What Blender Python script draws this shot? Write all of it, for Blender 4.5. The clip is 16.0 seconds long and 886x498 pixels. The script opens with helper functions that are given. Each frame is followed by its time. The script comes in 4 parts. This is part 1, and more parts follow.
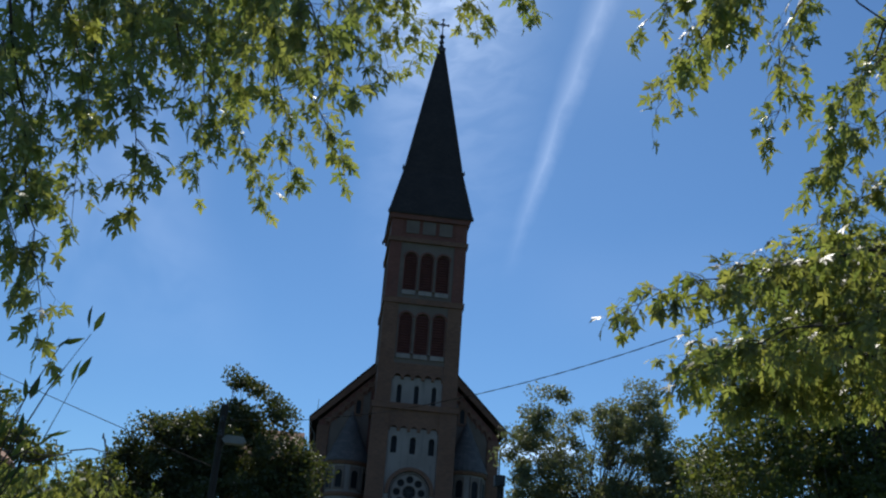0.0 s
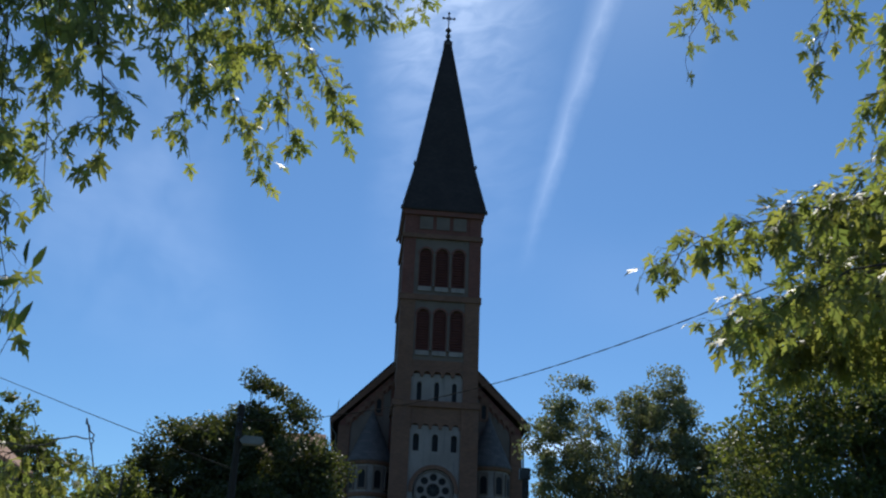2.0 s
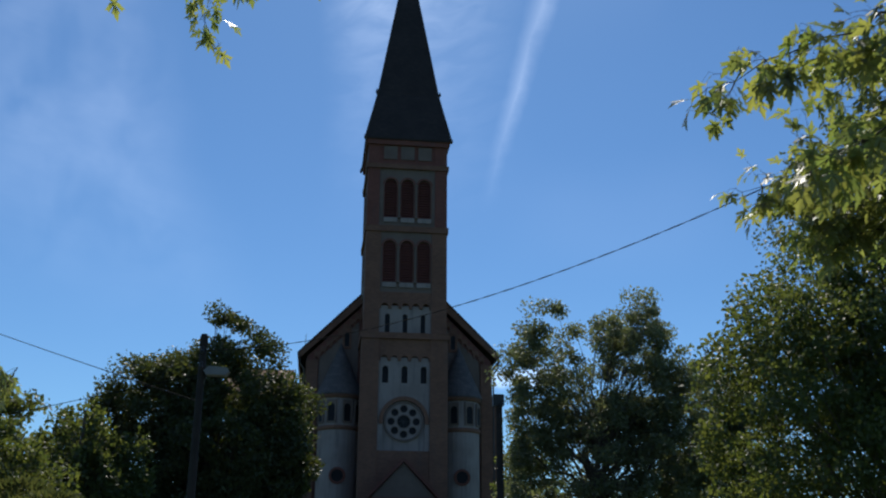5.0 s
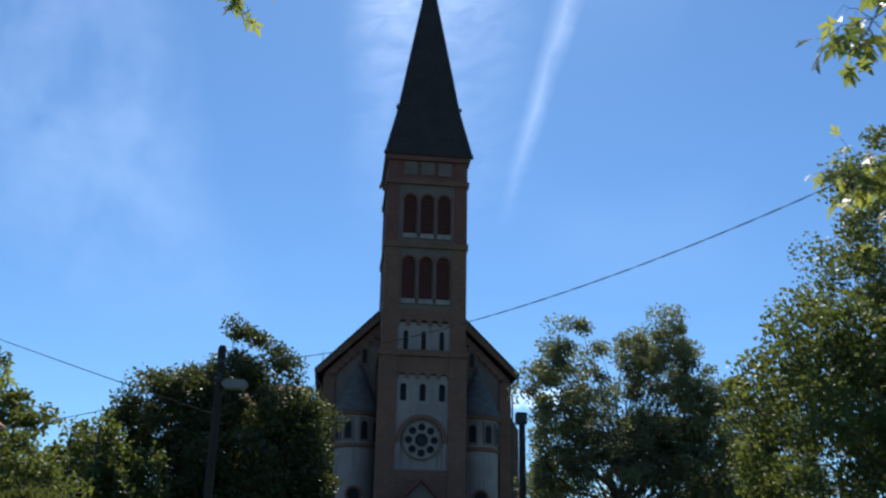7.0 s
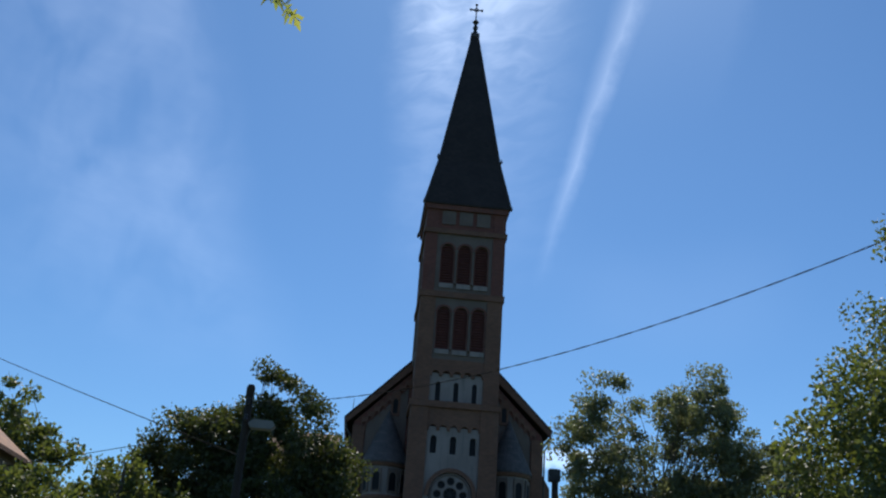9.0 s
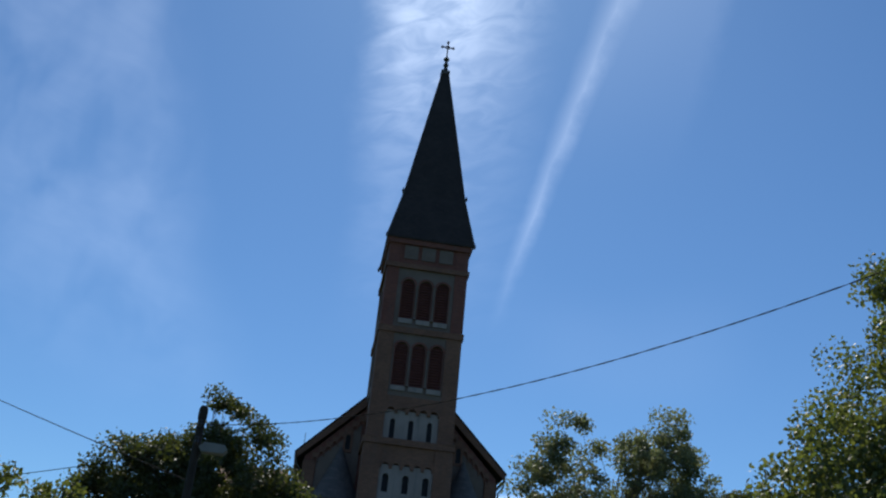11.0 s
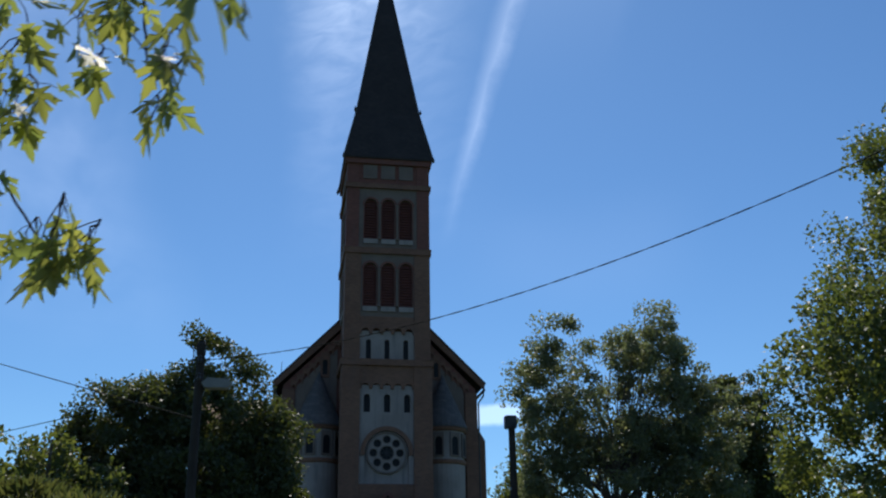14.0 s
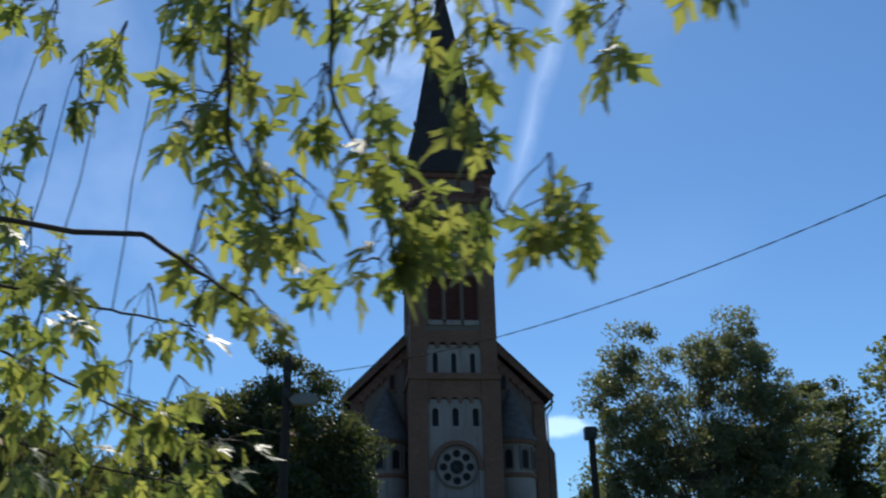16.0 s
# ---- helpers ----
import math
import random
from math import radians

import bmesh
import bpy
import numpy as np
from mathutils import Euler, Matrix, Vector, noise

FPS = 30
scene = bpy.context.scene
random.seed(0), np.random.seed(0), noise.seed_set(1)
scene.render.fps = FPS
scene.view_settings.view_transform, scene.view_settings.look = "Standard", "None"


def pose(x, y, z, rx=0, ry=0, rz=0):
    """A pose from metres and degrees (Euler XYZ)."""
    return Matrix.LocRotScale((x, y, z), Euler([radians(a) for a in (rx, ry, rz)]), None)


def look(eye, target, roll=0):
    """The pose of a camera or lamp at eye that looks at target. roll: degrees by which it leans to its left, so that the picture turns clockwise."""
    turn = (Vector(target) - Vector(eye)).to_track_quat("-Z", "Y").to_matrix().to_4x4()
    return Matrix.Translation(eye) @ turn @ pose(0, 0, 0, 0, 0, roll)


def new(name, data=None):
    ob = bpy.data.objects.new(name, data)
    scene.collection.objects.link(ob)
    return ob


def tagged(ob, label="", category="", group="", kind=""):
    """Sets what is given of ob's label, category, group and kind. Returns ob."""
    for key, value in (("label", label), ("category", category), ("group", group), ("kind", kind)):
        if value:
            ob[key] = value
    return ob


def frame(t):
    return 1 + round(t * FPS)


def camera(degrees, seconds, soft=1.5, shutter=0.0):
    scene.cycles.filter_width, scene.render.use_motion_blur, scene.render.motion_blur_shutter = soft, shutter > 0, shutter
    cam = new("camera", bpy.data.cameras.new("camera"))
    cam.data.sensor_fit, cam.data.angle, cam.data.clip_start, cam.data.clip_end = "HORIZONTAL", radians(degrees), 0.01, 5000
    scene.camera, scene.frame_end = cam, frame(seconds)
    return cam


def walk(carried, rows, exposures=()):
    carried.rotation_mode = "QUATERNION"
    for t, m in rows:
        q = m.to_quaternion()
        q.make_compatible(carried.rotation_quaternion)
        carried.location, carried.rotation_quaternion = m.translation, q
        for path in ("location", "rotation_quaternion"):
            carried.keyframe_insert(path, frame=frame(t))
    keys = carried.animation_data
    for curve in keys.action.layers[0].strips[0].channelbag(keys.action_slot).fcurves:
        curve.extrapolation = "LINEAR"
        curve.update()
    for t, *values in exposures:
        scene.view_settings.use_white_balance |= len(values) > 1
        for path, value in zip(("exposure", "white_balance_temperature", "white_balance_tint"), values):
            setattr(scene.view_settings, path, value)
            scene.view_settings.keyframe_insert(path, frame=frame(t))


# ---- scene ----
cam = camera(49.3, 16.0, soft=2.15, shutter=0.5)

PATH = [
    (0, (-5.873, -67.899, 1.889), (-5.684, -66.064, 2.662), 4.2),
    (0.5, (-5.856, -67.751, 1.914), (-5.660, -65.912, 2.675), 3.9),
    (1, (-5.827, -67.527, 1.883), (-5.634, -65.686, 2.640), 2.5),
    (1.5, (-5.814, -67.386, 1.894), (-5.628, -65.553, 2.671), 2.1),
    (2, (-5.791, -67.194, 1.888), (-5.632, -65.354, 2.657), 2.3),
    (2.5, (-5.785, -66.913, 1.882), (-5.631, -65.073, 2.649), 2.9),
    (3, (-5.823, -66.722, 1.881), (-5.621, -64.885, 2.647), 2.4),
    (3.5, (-5.825, -66.533, 1.870), (-5.579, -64.686, 2.596), 1.5),
    (4, (-5.832, -66.356, 1.849), (-5.566, -64.496, 2.536), -0.2),
    (4.5, (-5.796, -66.139, 1.879), (-5.548, -64.263, 2.525), -0.0),
    (6.8, (-5.960, -65.174, 1.906), (-5.728, -63.305, 2.581), 0.6),
    (7, (-5.950, -65.113, 1.939), (-5.745, -63.245, 2.623), 1.1),
    (7.5, (-5.938, -64.981, 1.959), (-5.769, -63.120, 2.673), 2.4),
    (8, (-5.945, -64.795, 1.944), (-5.801, -62.942, 2.683), 2.5),
    (8.5, (-5.968, -64.655, 1.933), (-5.825, -62.809, 2.688), 2.6),
    (9, (-5.938, -64.452, 1.929), (-5.815, -62.616, 2.714), 4.1),
    (9.2, (-5.948, -64.407, 1.943), (-5.834, -62.576, 2.741), 3.7),
    (11.5, (-6.255, -63.321, 1.835), (-6.039, -61.549, 2.737), 5.7),
    (12, (-6.412, -63.256, 1.821), (-6.187, -61.501, 2.753), 4.8),
    (12.5, (-6.583, -63.121, 1.814), (-6.357, -61.36, 2.734), 2.7),
    (13, (-6.773, -62.907, 1.888), (-6.503, -61.083, 2.663), 2.9),
    (13.5, (-6.905, -62.763, 1.905), (-6.594, -60.919, 2.616), 1.9),
    (14, (-7.056, -62.641, 1.921), (-6.735, -60.802, 2.638), -0.9),
    (14.5, (-7.197, -62.586, 1.91), (-6.91, -60.742, 2.629), 0.9),
    (15, (-7.417, -62.61, 1.898), (-7.139, -60.769, 2.627), -2.0),
    (15.5, (-7.533, -62.504, 1.908), (-7.27, -60.657, 2.628), -0.4),
    (16, (-7.671, -62.323, 1.952), (-7.462, -60.479, 2.697), -1.3),
]
walk(cam, [(t, look(eye, target, roll)) for t, eye, target, roll in PATH],
     exposures=[(0.0, -0.15), (2.0, -0.05), (4.5, -0.15), (7.0, 0.26), (8.5, 0.03), (9.0, 0.0), (11.5, -0.15), (13.0, -0.18), (14.0, 0.0), (14.5, 0.07), (16.0, 0.08)])


# ---- sky and sun ----
SUN_AZ, SUN_EL = radians(5.9), radians(51.5)
SUN_DIR = Vector((math.sin(SUN_AZ) * math.cos(SUN_EL), math.cos(SUN_AZ) * math.cos(SUN_EL), math.sin(SUN_EL)))


def direction(az, el):
    a, e = radians(az), radians(el)
    return Vector((math.sin(a) * math.cos(e), math.cos(a) * math.cos(e), math.sin(e)))


class Nodes:
    """Short forms for node trees."""

    def __init__(self, tree):
        self.tree = tree
        tree.nodes.clear()

    def add(self, kind, **props):
        n = self.tree.nodes.new(kind)
        for k, v in props.items():
            if k == "operation":
                n.operation = v
            elif k == "blend_type":
                n.blend_type = v
            elif k == "data_type":
                n.data_type = v
        return n

    def link(self, a, b):
        self.tree.links.new(a, b)

    def put(self, socket, v):
        if isinstance(v, bpy.types.NodeSocket):
            self.link(v, socket)
        else:
            socket.default_value = v

    def math(self, op, a, b=0.0, c=0.0, clamp=False):
        n = self.add("ShaderNodeMath", operation=op)
        n.use_clamp = clamp
        self.put(n.inputs[0], a), self.put(n.inputs[1], b), self.put(n.inputs[2], c)
        return n.outputs[0]

    def dot(self, v, w):
        n = self.add("ShaderNodeVectorMath", operation="DOT_PRODUCT")
        self.put(n.inputs[0], v), self.put(n.inputs[1], tuple(w))
        return n.outputs["Value"]

    def ramp(self, v, a, b):
        n = self.add("ShaderNodeMapRange")
        n.interpolation_type = "SMOOTHSTEP"
        self.put(n.inputs["Value"], v)
        n.inputs["From Min"].default_value, n.inputs["From Max"].default_value = a, b
        return n.outputs["Result"]

    def noise(self, v, scale, detail=4.0, rough=0.55, distort=0.0):
        n = self.add("ShaderNodeTexNoise")
        self.put(n.inputs["Vector"], v)
        n.inputs["Scale"].default_value, n.inputs["Detail"].default_value = scale, detail
        n.inputs["Roughness"].default_value, n.inputs["Distortion"].default_value = rough, distort
        return n.outputs["Fac"]

    def mix(self, fac, a, b, blend="MIX"):
        n = self.add("ShaderNodeMix", data_type="RGBA", blend_type=blend)
        self.put(n.inputs[0], fac), self.put(n.inputs[6], a), self.put(n.inputs[7], b)
        return n.outputs[2]

    def combine(self, x, y, z):
        n = self.add("ShaderNodeCombineXYZ")
        self.put(n.inputs[0], x), self.put(n.inputs[1], y), self.put(n.inputs[2], z)
        return n.outputs[0]


def make_sky():
    world = bpy.data.worlds.new("sky")
    scene.world = world
    world.use_nodes = True
    n = Nodes(world.node_tree)
    coord = n.add("ShaderNodeTexCoord").outputs["Generated"]
    sky = n.add("ShaderNodeTexSky")
    sky.sky_type = "NISHITA"
    sky.sun_disc = False
    sky.sun_elevation, sky.sun_rotation = SUN_EL, SUN_AZ
    sky.altitude, sky.air_density, sky.dust_density, sky.ozone_density = 100, 1.0, 0.2, 1.6
    # thin ice cloud, laid out over bearing and height in degrees
    east, north, up = n.dot(coord, (1, 0, 0)), n.dot(coord, (0, 1, 0)), n.dot(coord, (0, 0, 1))
    az = n.math("MULTIPLY", n.math("ARCTAN2", east, north), 57.2958)
    el = n.math("MULTIPLY", n.math("ARCSINE", up), 57.2958)
    warp = n.math("MULTIPLY_ADD", n.noise(coord, 6.0, 2.0, 0.5), 5.0, -2.5)
    wisp = n.math("MULTIPLY_ADD", n.noise(coord, 30.0, 3.0, 0.6), 1.8, -0.9)
    # a rippled bank with a clear western edge that rises past the sun
    bend = n.math("ADD", az, n.math("ADD", n.math("MULTIPLY", warp, 0.55), n.math("MULTIPLY", wisp, 0.8)))
    waves = n.noise(n.combine(n.math("MULTIPLY", az, 0.34), n.math("MULTIPLY_ADD", az, -0.16, n.math("MULTIPLY", el, 0.85)), 4.1), 1.0, 3.0, 0.55, 0.7)
    bank = n.math("MULTIPLY", n.ramp(bend, -1.4, 2.4), n.ramp(bend, 14.0, 5.0))
    bank = n.math("MULTIPLY", bank, n.math("ADD", n.math("MULTIPLY", n.ramp(el, 18.0, 30.0), 0.30), n.math("MULTIPLY", n.ramp(el, 28.0, 40.0), 0.80)))
    bank = n.math("MULTIPLY", bank, n.math("MULTIPLY_ADD", n.ramp(waves, 0.25, 0.75), 0.66, 0.45))
    # a torn veil to the west with a feathered edge
    lean = n.math("ADD", n.math("MULTIPLY_ADD", el, 0.42, az), warp)
    strands = n.noise(n.combine(n.math("MULTIPLY", lean, 0.20), n.math("MULTIPLY_ADD", az, -0.10, n.math("MULTIPLY", el, 0.16)), 1.7), 1.0, 3.0, 0.5, 0.3)
    combed = n.noise(n.combine(n.math("MULTIPLY", az, 0.22), n.math("MULTIPLY_ADD", az, 0.10, n.math("MULTIPLY", el, 0.75)), 8.3), 1.0, 3.0, 0.55, 0.4)
    west = n.math("MULTIPLY", n.ramp(lean, 3.8, -2.2), n.math("MULTIPLY_ADD", n.ramp(lean, -16.0, -6.0), 0.55, 0.45))
    west = n.math("MULTIPLY", west, n.math("MULTIPLY", n.ramp(el, 12.0, 24.0), n.ramp(strands, 0.16, 0.66)))
    west = n.math("MULTIPLY", west, n.math("MULTIPLY_ADD", combed, 0.7, 0.55))
    # thin haze that spreads east of the trail, and a faint sheet low beside it
    fan = n.math("SUBTRACT", az, n.math("MULTIPLY_ADD", el, 0.42, 1.0))
    fan = n.math("MULTIPLY", n.math("MULTIPLY", n.ramp(fan, -1.0, 1.0), n.ramp(n.math("ADD", fan, wisp), 8.6, 6.6)), n.ramp(el, 29.0, 42.0))
    sheet = n.math("MULTIPLY", n.ramp(n.math("ABSOLUTE", n.math("SUBTRACT", n.math("ADD", el, n.math("MULTIPLY", warp, 0.6)), 20.5)), 4.5, 0.5), n.ramp(n.math("ABSOLUTE", n.math("SUBTRACT", az, 18.5)), 9.0, 3.0))
    veil = n.math("ADD", n.math("MULTIPLY", west, 0.36), n.math("MULTIPLY", bank, 0.95))
    veil = n.math("ADD", veil, n.math("MULTIPLY_ADD", fan, 0.16, n.math("MULTIPLY", sheet, 0.07)))
    # the vapour trail along a great circle, frayed and fading where it begins
    a, b = direction(18.9, 42.6), direction(9.9, 21.0)
    across = a.cross(b).normalized()
    along = (b - a * a.dot(b)).normalized()
    fray = n.noise(coord, 26.0, 4.0, 0.6)
    off = n.math("ADD", n.dot(coord, across), n.math("MULTIPLY_ADD", fray, 0.012, -0.006))
    down = n.dot(coord, along)
    bow = n.math("MULTIPLY", n.math("MULTIPLY", down, n.math("SUBTRACT", down, 0.39)), 0.10)
    off = n.math("ABSOLUTE", n.math("ADD", off, bow))
    width = n.math("MULTIPLY_ADD", down, -0.036, 0.024)
    core = n.math("SUBTRACT", 1.0, n.math("DIVIDE", off, n.math("MAXIMUM", width, 0.003)), clamp=True)
    trail = n.math("MULTIPLY", n.math("POWER", core, 1.4), n.ramp(down, 0.40, 0.25))
    trail = n.math("MULTIPLY", trail, n.math("MULTIPLY_ADD", fray, 0.9, 0.25))
    # one small heap cloud low down
    heap = n.math("SUBTRACT", 1.0, n.math("DIVIDE", n.math("ABSOLUTE", n.math("SUBTRACT", up, math.sin(radians(11.2)))), 0.016), clamp=True)
    heap = n.math("MULTIPLY", heap, n.ramp(n.math("ABSOLUTE", n.dot(coord, direction(102.4, 0))), 0.062, 0.02))
    heap = n.ramp(n.math("MULTIPLY", heap, n.math("MULTIPLY_ADD", n.noise(coord, 38.0, 4.0, 0.6), 1.6, 0.1)), 0.18, 0.62)
    # forward scatter of the thin cloud towards the sun
    aureole = n.math("POWER", n.math("MAXIMUM", n.dot(coord, SUN_DIR), 0.0), 45.0)
    glare = n.math("MULTIPLY_ADD", aureole, 1.6, 1.0)
    cloud = n.math("ADD", n.math("MULTIPLY", veil, glare), n.math("MULTIPLY", trail, 0.82))
    cloud = n.math("ADD", cloud, n.math("MULTIPLY", heap, 1.3))
    cloud = n.math("ADD", cloud, n.math("MULTIPLY", aureole, 0.05))
    tint = n.mix(1.0, n.combine(cloud, cloud, cloud), (CLOUD * 0.93, CLOUD * 0.97, CLOUD, 1), "MULTIPLY")
    total = n.mix(1.0, n.mix(1.0, sky.outputs[0], SKY_TINT, "MULTIPLY"), tint, "ADD")
    back = n.add("ShaderNodeBackground")
    n.link(total, back.inputs["Color"])
    back.inputs["Strength"].default_value = SKY_STRENGTH
    out = n.add("ShaderNodeOutputWorld")
    n.link(back.outputs[0], out.inputs["Surface"])


CLOUD, SKY_STRENGTH, SKY_TINT = 3.2, 0.10, (0.55, 0.84, 1.10, 1)
make_sky()
lamp = bpy.data.lights.new("sun", "SUN")
lamp.energy, lamp.angle, lamp.color = 4.2, radians(0.53), (1.0, 0.95, 0.86)
sun = new("sun", lamp)
sun.matrix_world = look(SUN_DIR * 200, (0, 0, 0))


# ---- materials ----
def surface(name, base, other, rough=0.8, scale=1.5, fine=30.0, bump=0.3, stain=0.0, brick=False, metal=0.0, slate=False, gloss=0.5):
    m = bpy.data.materials.new(name)
    m.use_nodes = True
    n = Nodes(m.node_tree)
    coord = n.add("ShaderNodeTexCoord").outputs["Object"]
    big, small = n.noise(coord, scale, 5.0, 0.6), n.noise(coord, fine, 3.0, 0.6)
    col = n.mix(n.ramp(big, 0.3, 0.7), (*base, 1), (*other, 1))
    height = n.math("MULTIPLY", small, 0.4)
    split = n.add("ShaderNodeSeparateXYZ")
    n.link(coord, split.inputs[0])
    if brick or slate:
        flat = n.combine(n.math("ADD", split.outputs[0], split.outputs[1]), split.outputs[2], 0.0)
        b = n.add("ShaderNodeTexBrick")
        n.link(flat, b.inputs["Vector"])
        b.inputs["Scale"].default_value = 1.0
        b.inputs["Brick Width"].default_value, b.inputs["Row Height"].default_value = (0.26, 0.078) if brick else (0.32, 0.22)
        b.inputs["Mortar Size"].default_value = 0.008
        b.inputs["Color1"].default_value, b.inputs["Color2"].default_value = (0.75, 0.75, 0.75, 1), (1.15, 1.1, 1.05, 1)
        b.inputs["Mortar"].default_value = (1.25, 1.25, 1.25, 1) if brick else (0.4, 0.4, 0.4, 1)
        col = n.mix(1.0, col, b.outputs["Color"], "MULTIPLY")
        height = n.math("ADD", height, n.math("MULTIPLY", b.outputs["Fac"], -0.6))
    if stain:
        streaks = n.noise(n.combine(n.math("MULTIPLY", split.outputs[0], 2.0), n.math("MULTIPLY", split.outputs[1], 2.0), n.math("MULTIPLY", split.outputs[2], 0.22)), 1.6, 5.0, 0.65)
        col = n.mix(n.math("MULTIPLY", n.ramp(streaks, 0.48, 0.75), stain), col, (0.10, 0.09, 0.085, 1))
    col = n.mix(n.math("MULTIPLY", small, 0.25), col, (base[0] * 0.6, base[1] * 0.6, base[2] * 0.6, 1))
    p = n.add("ShaderNodeBsdfPrincipled")
    n.link(col, p.inputs["Base Color"])
    n.put(p.inputs["Roughness"], n.math("MULTIPLY_ADD", small, 0.25, rough - 0.12, clamp=True))
    p.inputs["Metallic"].default_value = metal
    p.inputs["Specular IOR Level"].default_value = gloss
    bm_node = n.add("ShaderNodeBump")
    bm_node.inputs["Strength"].default_value, bm_node.inputs["Distance"].default_value = bump, 0.02
    n.link(height, bm_node.inputs["Height"])
    n.link(bm_node.outputs[0], p.inputs["Normal"])
    out = n.add("ShaderNodeOutputMaterial")
    n.link(p.outputs[0], out.inputs["Surface"])
    return m


def leafy(name, dark, light, through_col, share=0.45, rough=0.58, gloss=0.35):
    m = bpy.data.materials.new(name)
    m.use_nodes = True
    n = Nodes(m.node_tree)
    geo, info = n.add("ShaderNodeNewGeometry"), n.add("ShaderNodeObjectInfo")
    coord = n.add("ShaderNodeTexCoord").outputs["Object"]
    pick = n.math("FRACT", n.math("ADD", geo.outputs["Random Per Island"], info.outputs["Random"]))
    vein = n.noise(coord, 60.0, 3.0, 0.6)
    patch = n.noise(coord, 0.7, 3.0, 0.6)
    fac = n.math("MULTIPLY_ADD", patch, 0.7, n.math("MULTIPLY_ADD", pick, 0.6, -0.15), clamp=True)
    col = n.mix(fac, (*dark, 1), (*light, 1))
    col = n.mix(n.math("MULTIPLY", vein, 0.3), col, (dark[0] * 0.6, dark[1] * 0.6, dark[2] * 0.6, 1))
    p = n.add("ShaderNodeBsdfPrincipled")
    n.link(col, p.inputs["Base Color"])
    p.inputs["Roughness"].default_value = rough
    p.inputs["Specular IOR Level"].default_value = gloss
    ribs = n.add("ShaderNodeBump")
    ribs.inputs["Strength"].default_value, ribs.inputs["Distance"].default_value = 0.35, 0.004
    n.link(vein, ribs.inputs["Height"])
    n.link(ribs.outputs[0], p.inputs["Normal"])
    tr = n.add("ShaderNodeBsdfTranslucent")
    tcol = n.mix(pick, (*through_col, 1), (through_col[0] * 0.5, through_col[1] * 0.65, through_col[2] * 0.65, 1))
    n.link(tcol, tr.inputs["Color"])
    mixer = n.add("ShaderNodeMixShader")
    mixer.inputs[0].default_value = share
    n.link(p.outputs[0], mixer.inputs[1]), n.link(tr.outputs[0], mixer.inputs[2])
    out = n.add("ShaderNodeOutputMaterial")
    n.link(mixer.outputs[0], out.inputs["Surface"])
    return m


BRICK = surface("brown_brick", (0.158, 0.077, 0.053), (0.200, 0.100, 0.068), 0.88, 0.5, 18, 0.5, 0.25, brick=True)
BRICK_RED = surface("red_brick", (0.150, 0.055, 0.043), (0.185, 0.070, 0.053), 0.88, 0.5, 18, 0.5, 0.35, brick=True)
PLASTER = surface("grey_plaster", (0.30, 0.250, 0.235), (0.23, 0.185, 0.172), 0.9, 0.6, 25, 0.2, 0.55)
STONE = surface("trim_stone", (0.180, 0.132, 0.112), (0.138, 0.098, 0.083), 0.85, 0.8, 30, 0.3, 0.4)
SLATE = surface("dark_slate", (0.026, 0.018, 0.018), (0.038, 0.027, 0.027), 0.85, 0.6, 20, 0.6, 0.0, slate=True)
CONE = surface("weathered_grey_slate", (0.090, 0.080, 0.082), (0.120, 0.105, 0.108), 0.85, 0.8, 20, 0.5, 0.3, slate=True)
ROOFEDGE = surface("dark_sheet_metal", (0.05, 0.045, 0.045), (0.09, 0.07, 0.06), 0.5, 1.0, 30, 0.2, 0.0, metal=0.3)
LOUVRE = surface("dark_red_louvre", (0.135, 0.038, 0.034), (0.10, 0.030, 0.027), 0.8, 2.0, 40, 0.3)
GLASS = surface("dark_window_glass", (0.012, 0.012, 0.015), (0.018, 0.018, 0.022), 0.45, 2.0, 10, 0.05, gloss=0.12)
OAK = surface("brown_oak_door", (0.12, 0.065, 0.035), (0.16, 0.09, 0.05), 0.6, 3.0, 60, 0.4)
IRON = surface("wrought_iron", (0.03, 0.03, 0.032), (0.05, 0.05, 0.05), 0.45, 4.0, 60, 0.2, metal=0.7)
CONCRETE = surface("weathered_concrete", (0.20, 0.19, 0.18), (0.13, 0.12, 0.115), 0.9, 1.5, 40, 0.3, 0.4)
WOODPOLE = surface("tarred_wood_pole", (0.020, 0.016, 0.014), (0.032, 0.025, 0.021), 0.95, 3.0, 50, 0.5)
LAMPGREY = surface("grey_lamp_housing", (0.17, 0.17, 0.165), (0.13, 0.13, 0.13), 0.6, 3.0, 50, 0.1)
CABLE = surface("black_cable", (0.010, 0.010, 0.011), (0.016, 0.016, 0.016), 0.9, 3.0, 40, 0.2, gloss=0.08)
TILE = surface("clay_roof_tile", (0.30, 0.15, 0.09), (0.38, 0.21, 0.13), 0.85, 0.8, 12, 0.5, 0.3, slate=True)
RENDER = surface("house_render", (0.34, 0.25, 0.18), (0.28, 0.20, 0.15), 0.9, 0.7, 20, 0.2, 0.4)
BARK = surface("tree_bark", (0.10, 0.08, 0.065), (0.15, 0.125, 0.10), 0.95, 5.0, 50, 0.8)
TWIG = surface("young_twig_bark", (0.035, 0.026, 0.022), (0.06, 0.042, 0.032), 0.8, 8.0, 80, 0.3)
GRASS = surface("park_grass", (0.035, 0.07, 0.018), (0.06, 0.10, 0.03), 0.95, 0.25, 9, 0.8)
ASPHALT = surface("asphalt", (0.05, 0.05, 0.052), (0.065, 0.063, 0.06), 0.9, 0.5, 60, 0.4)
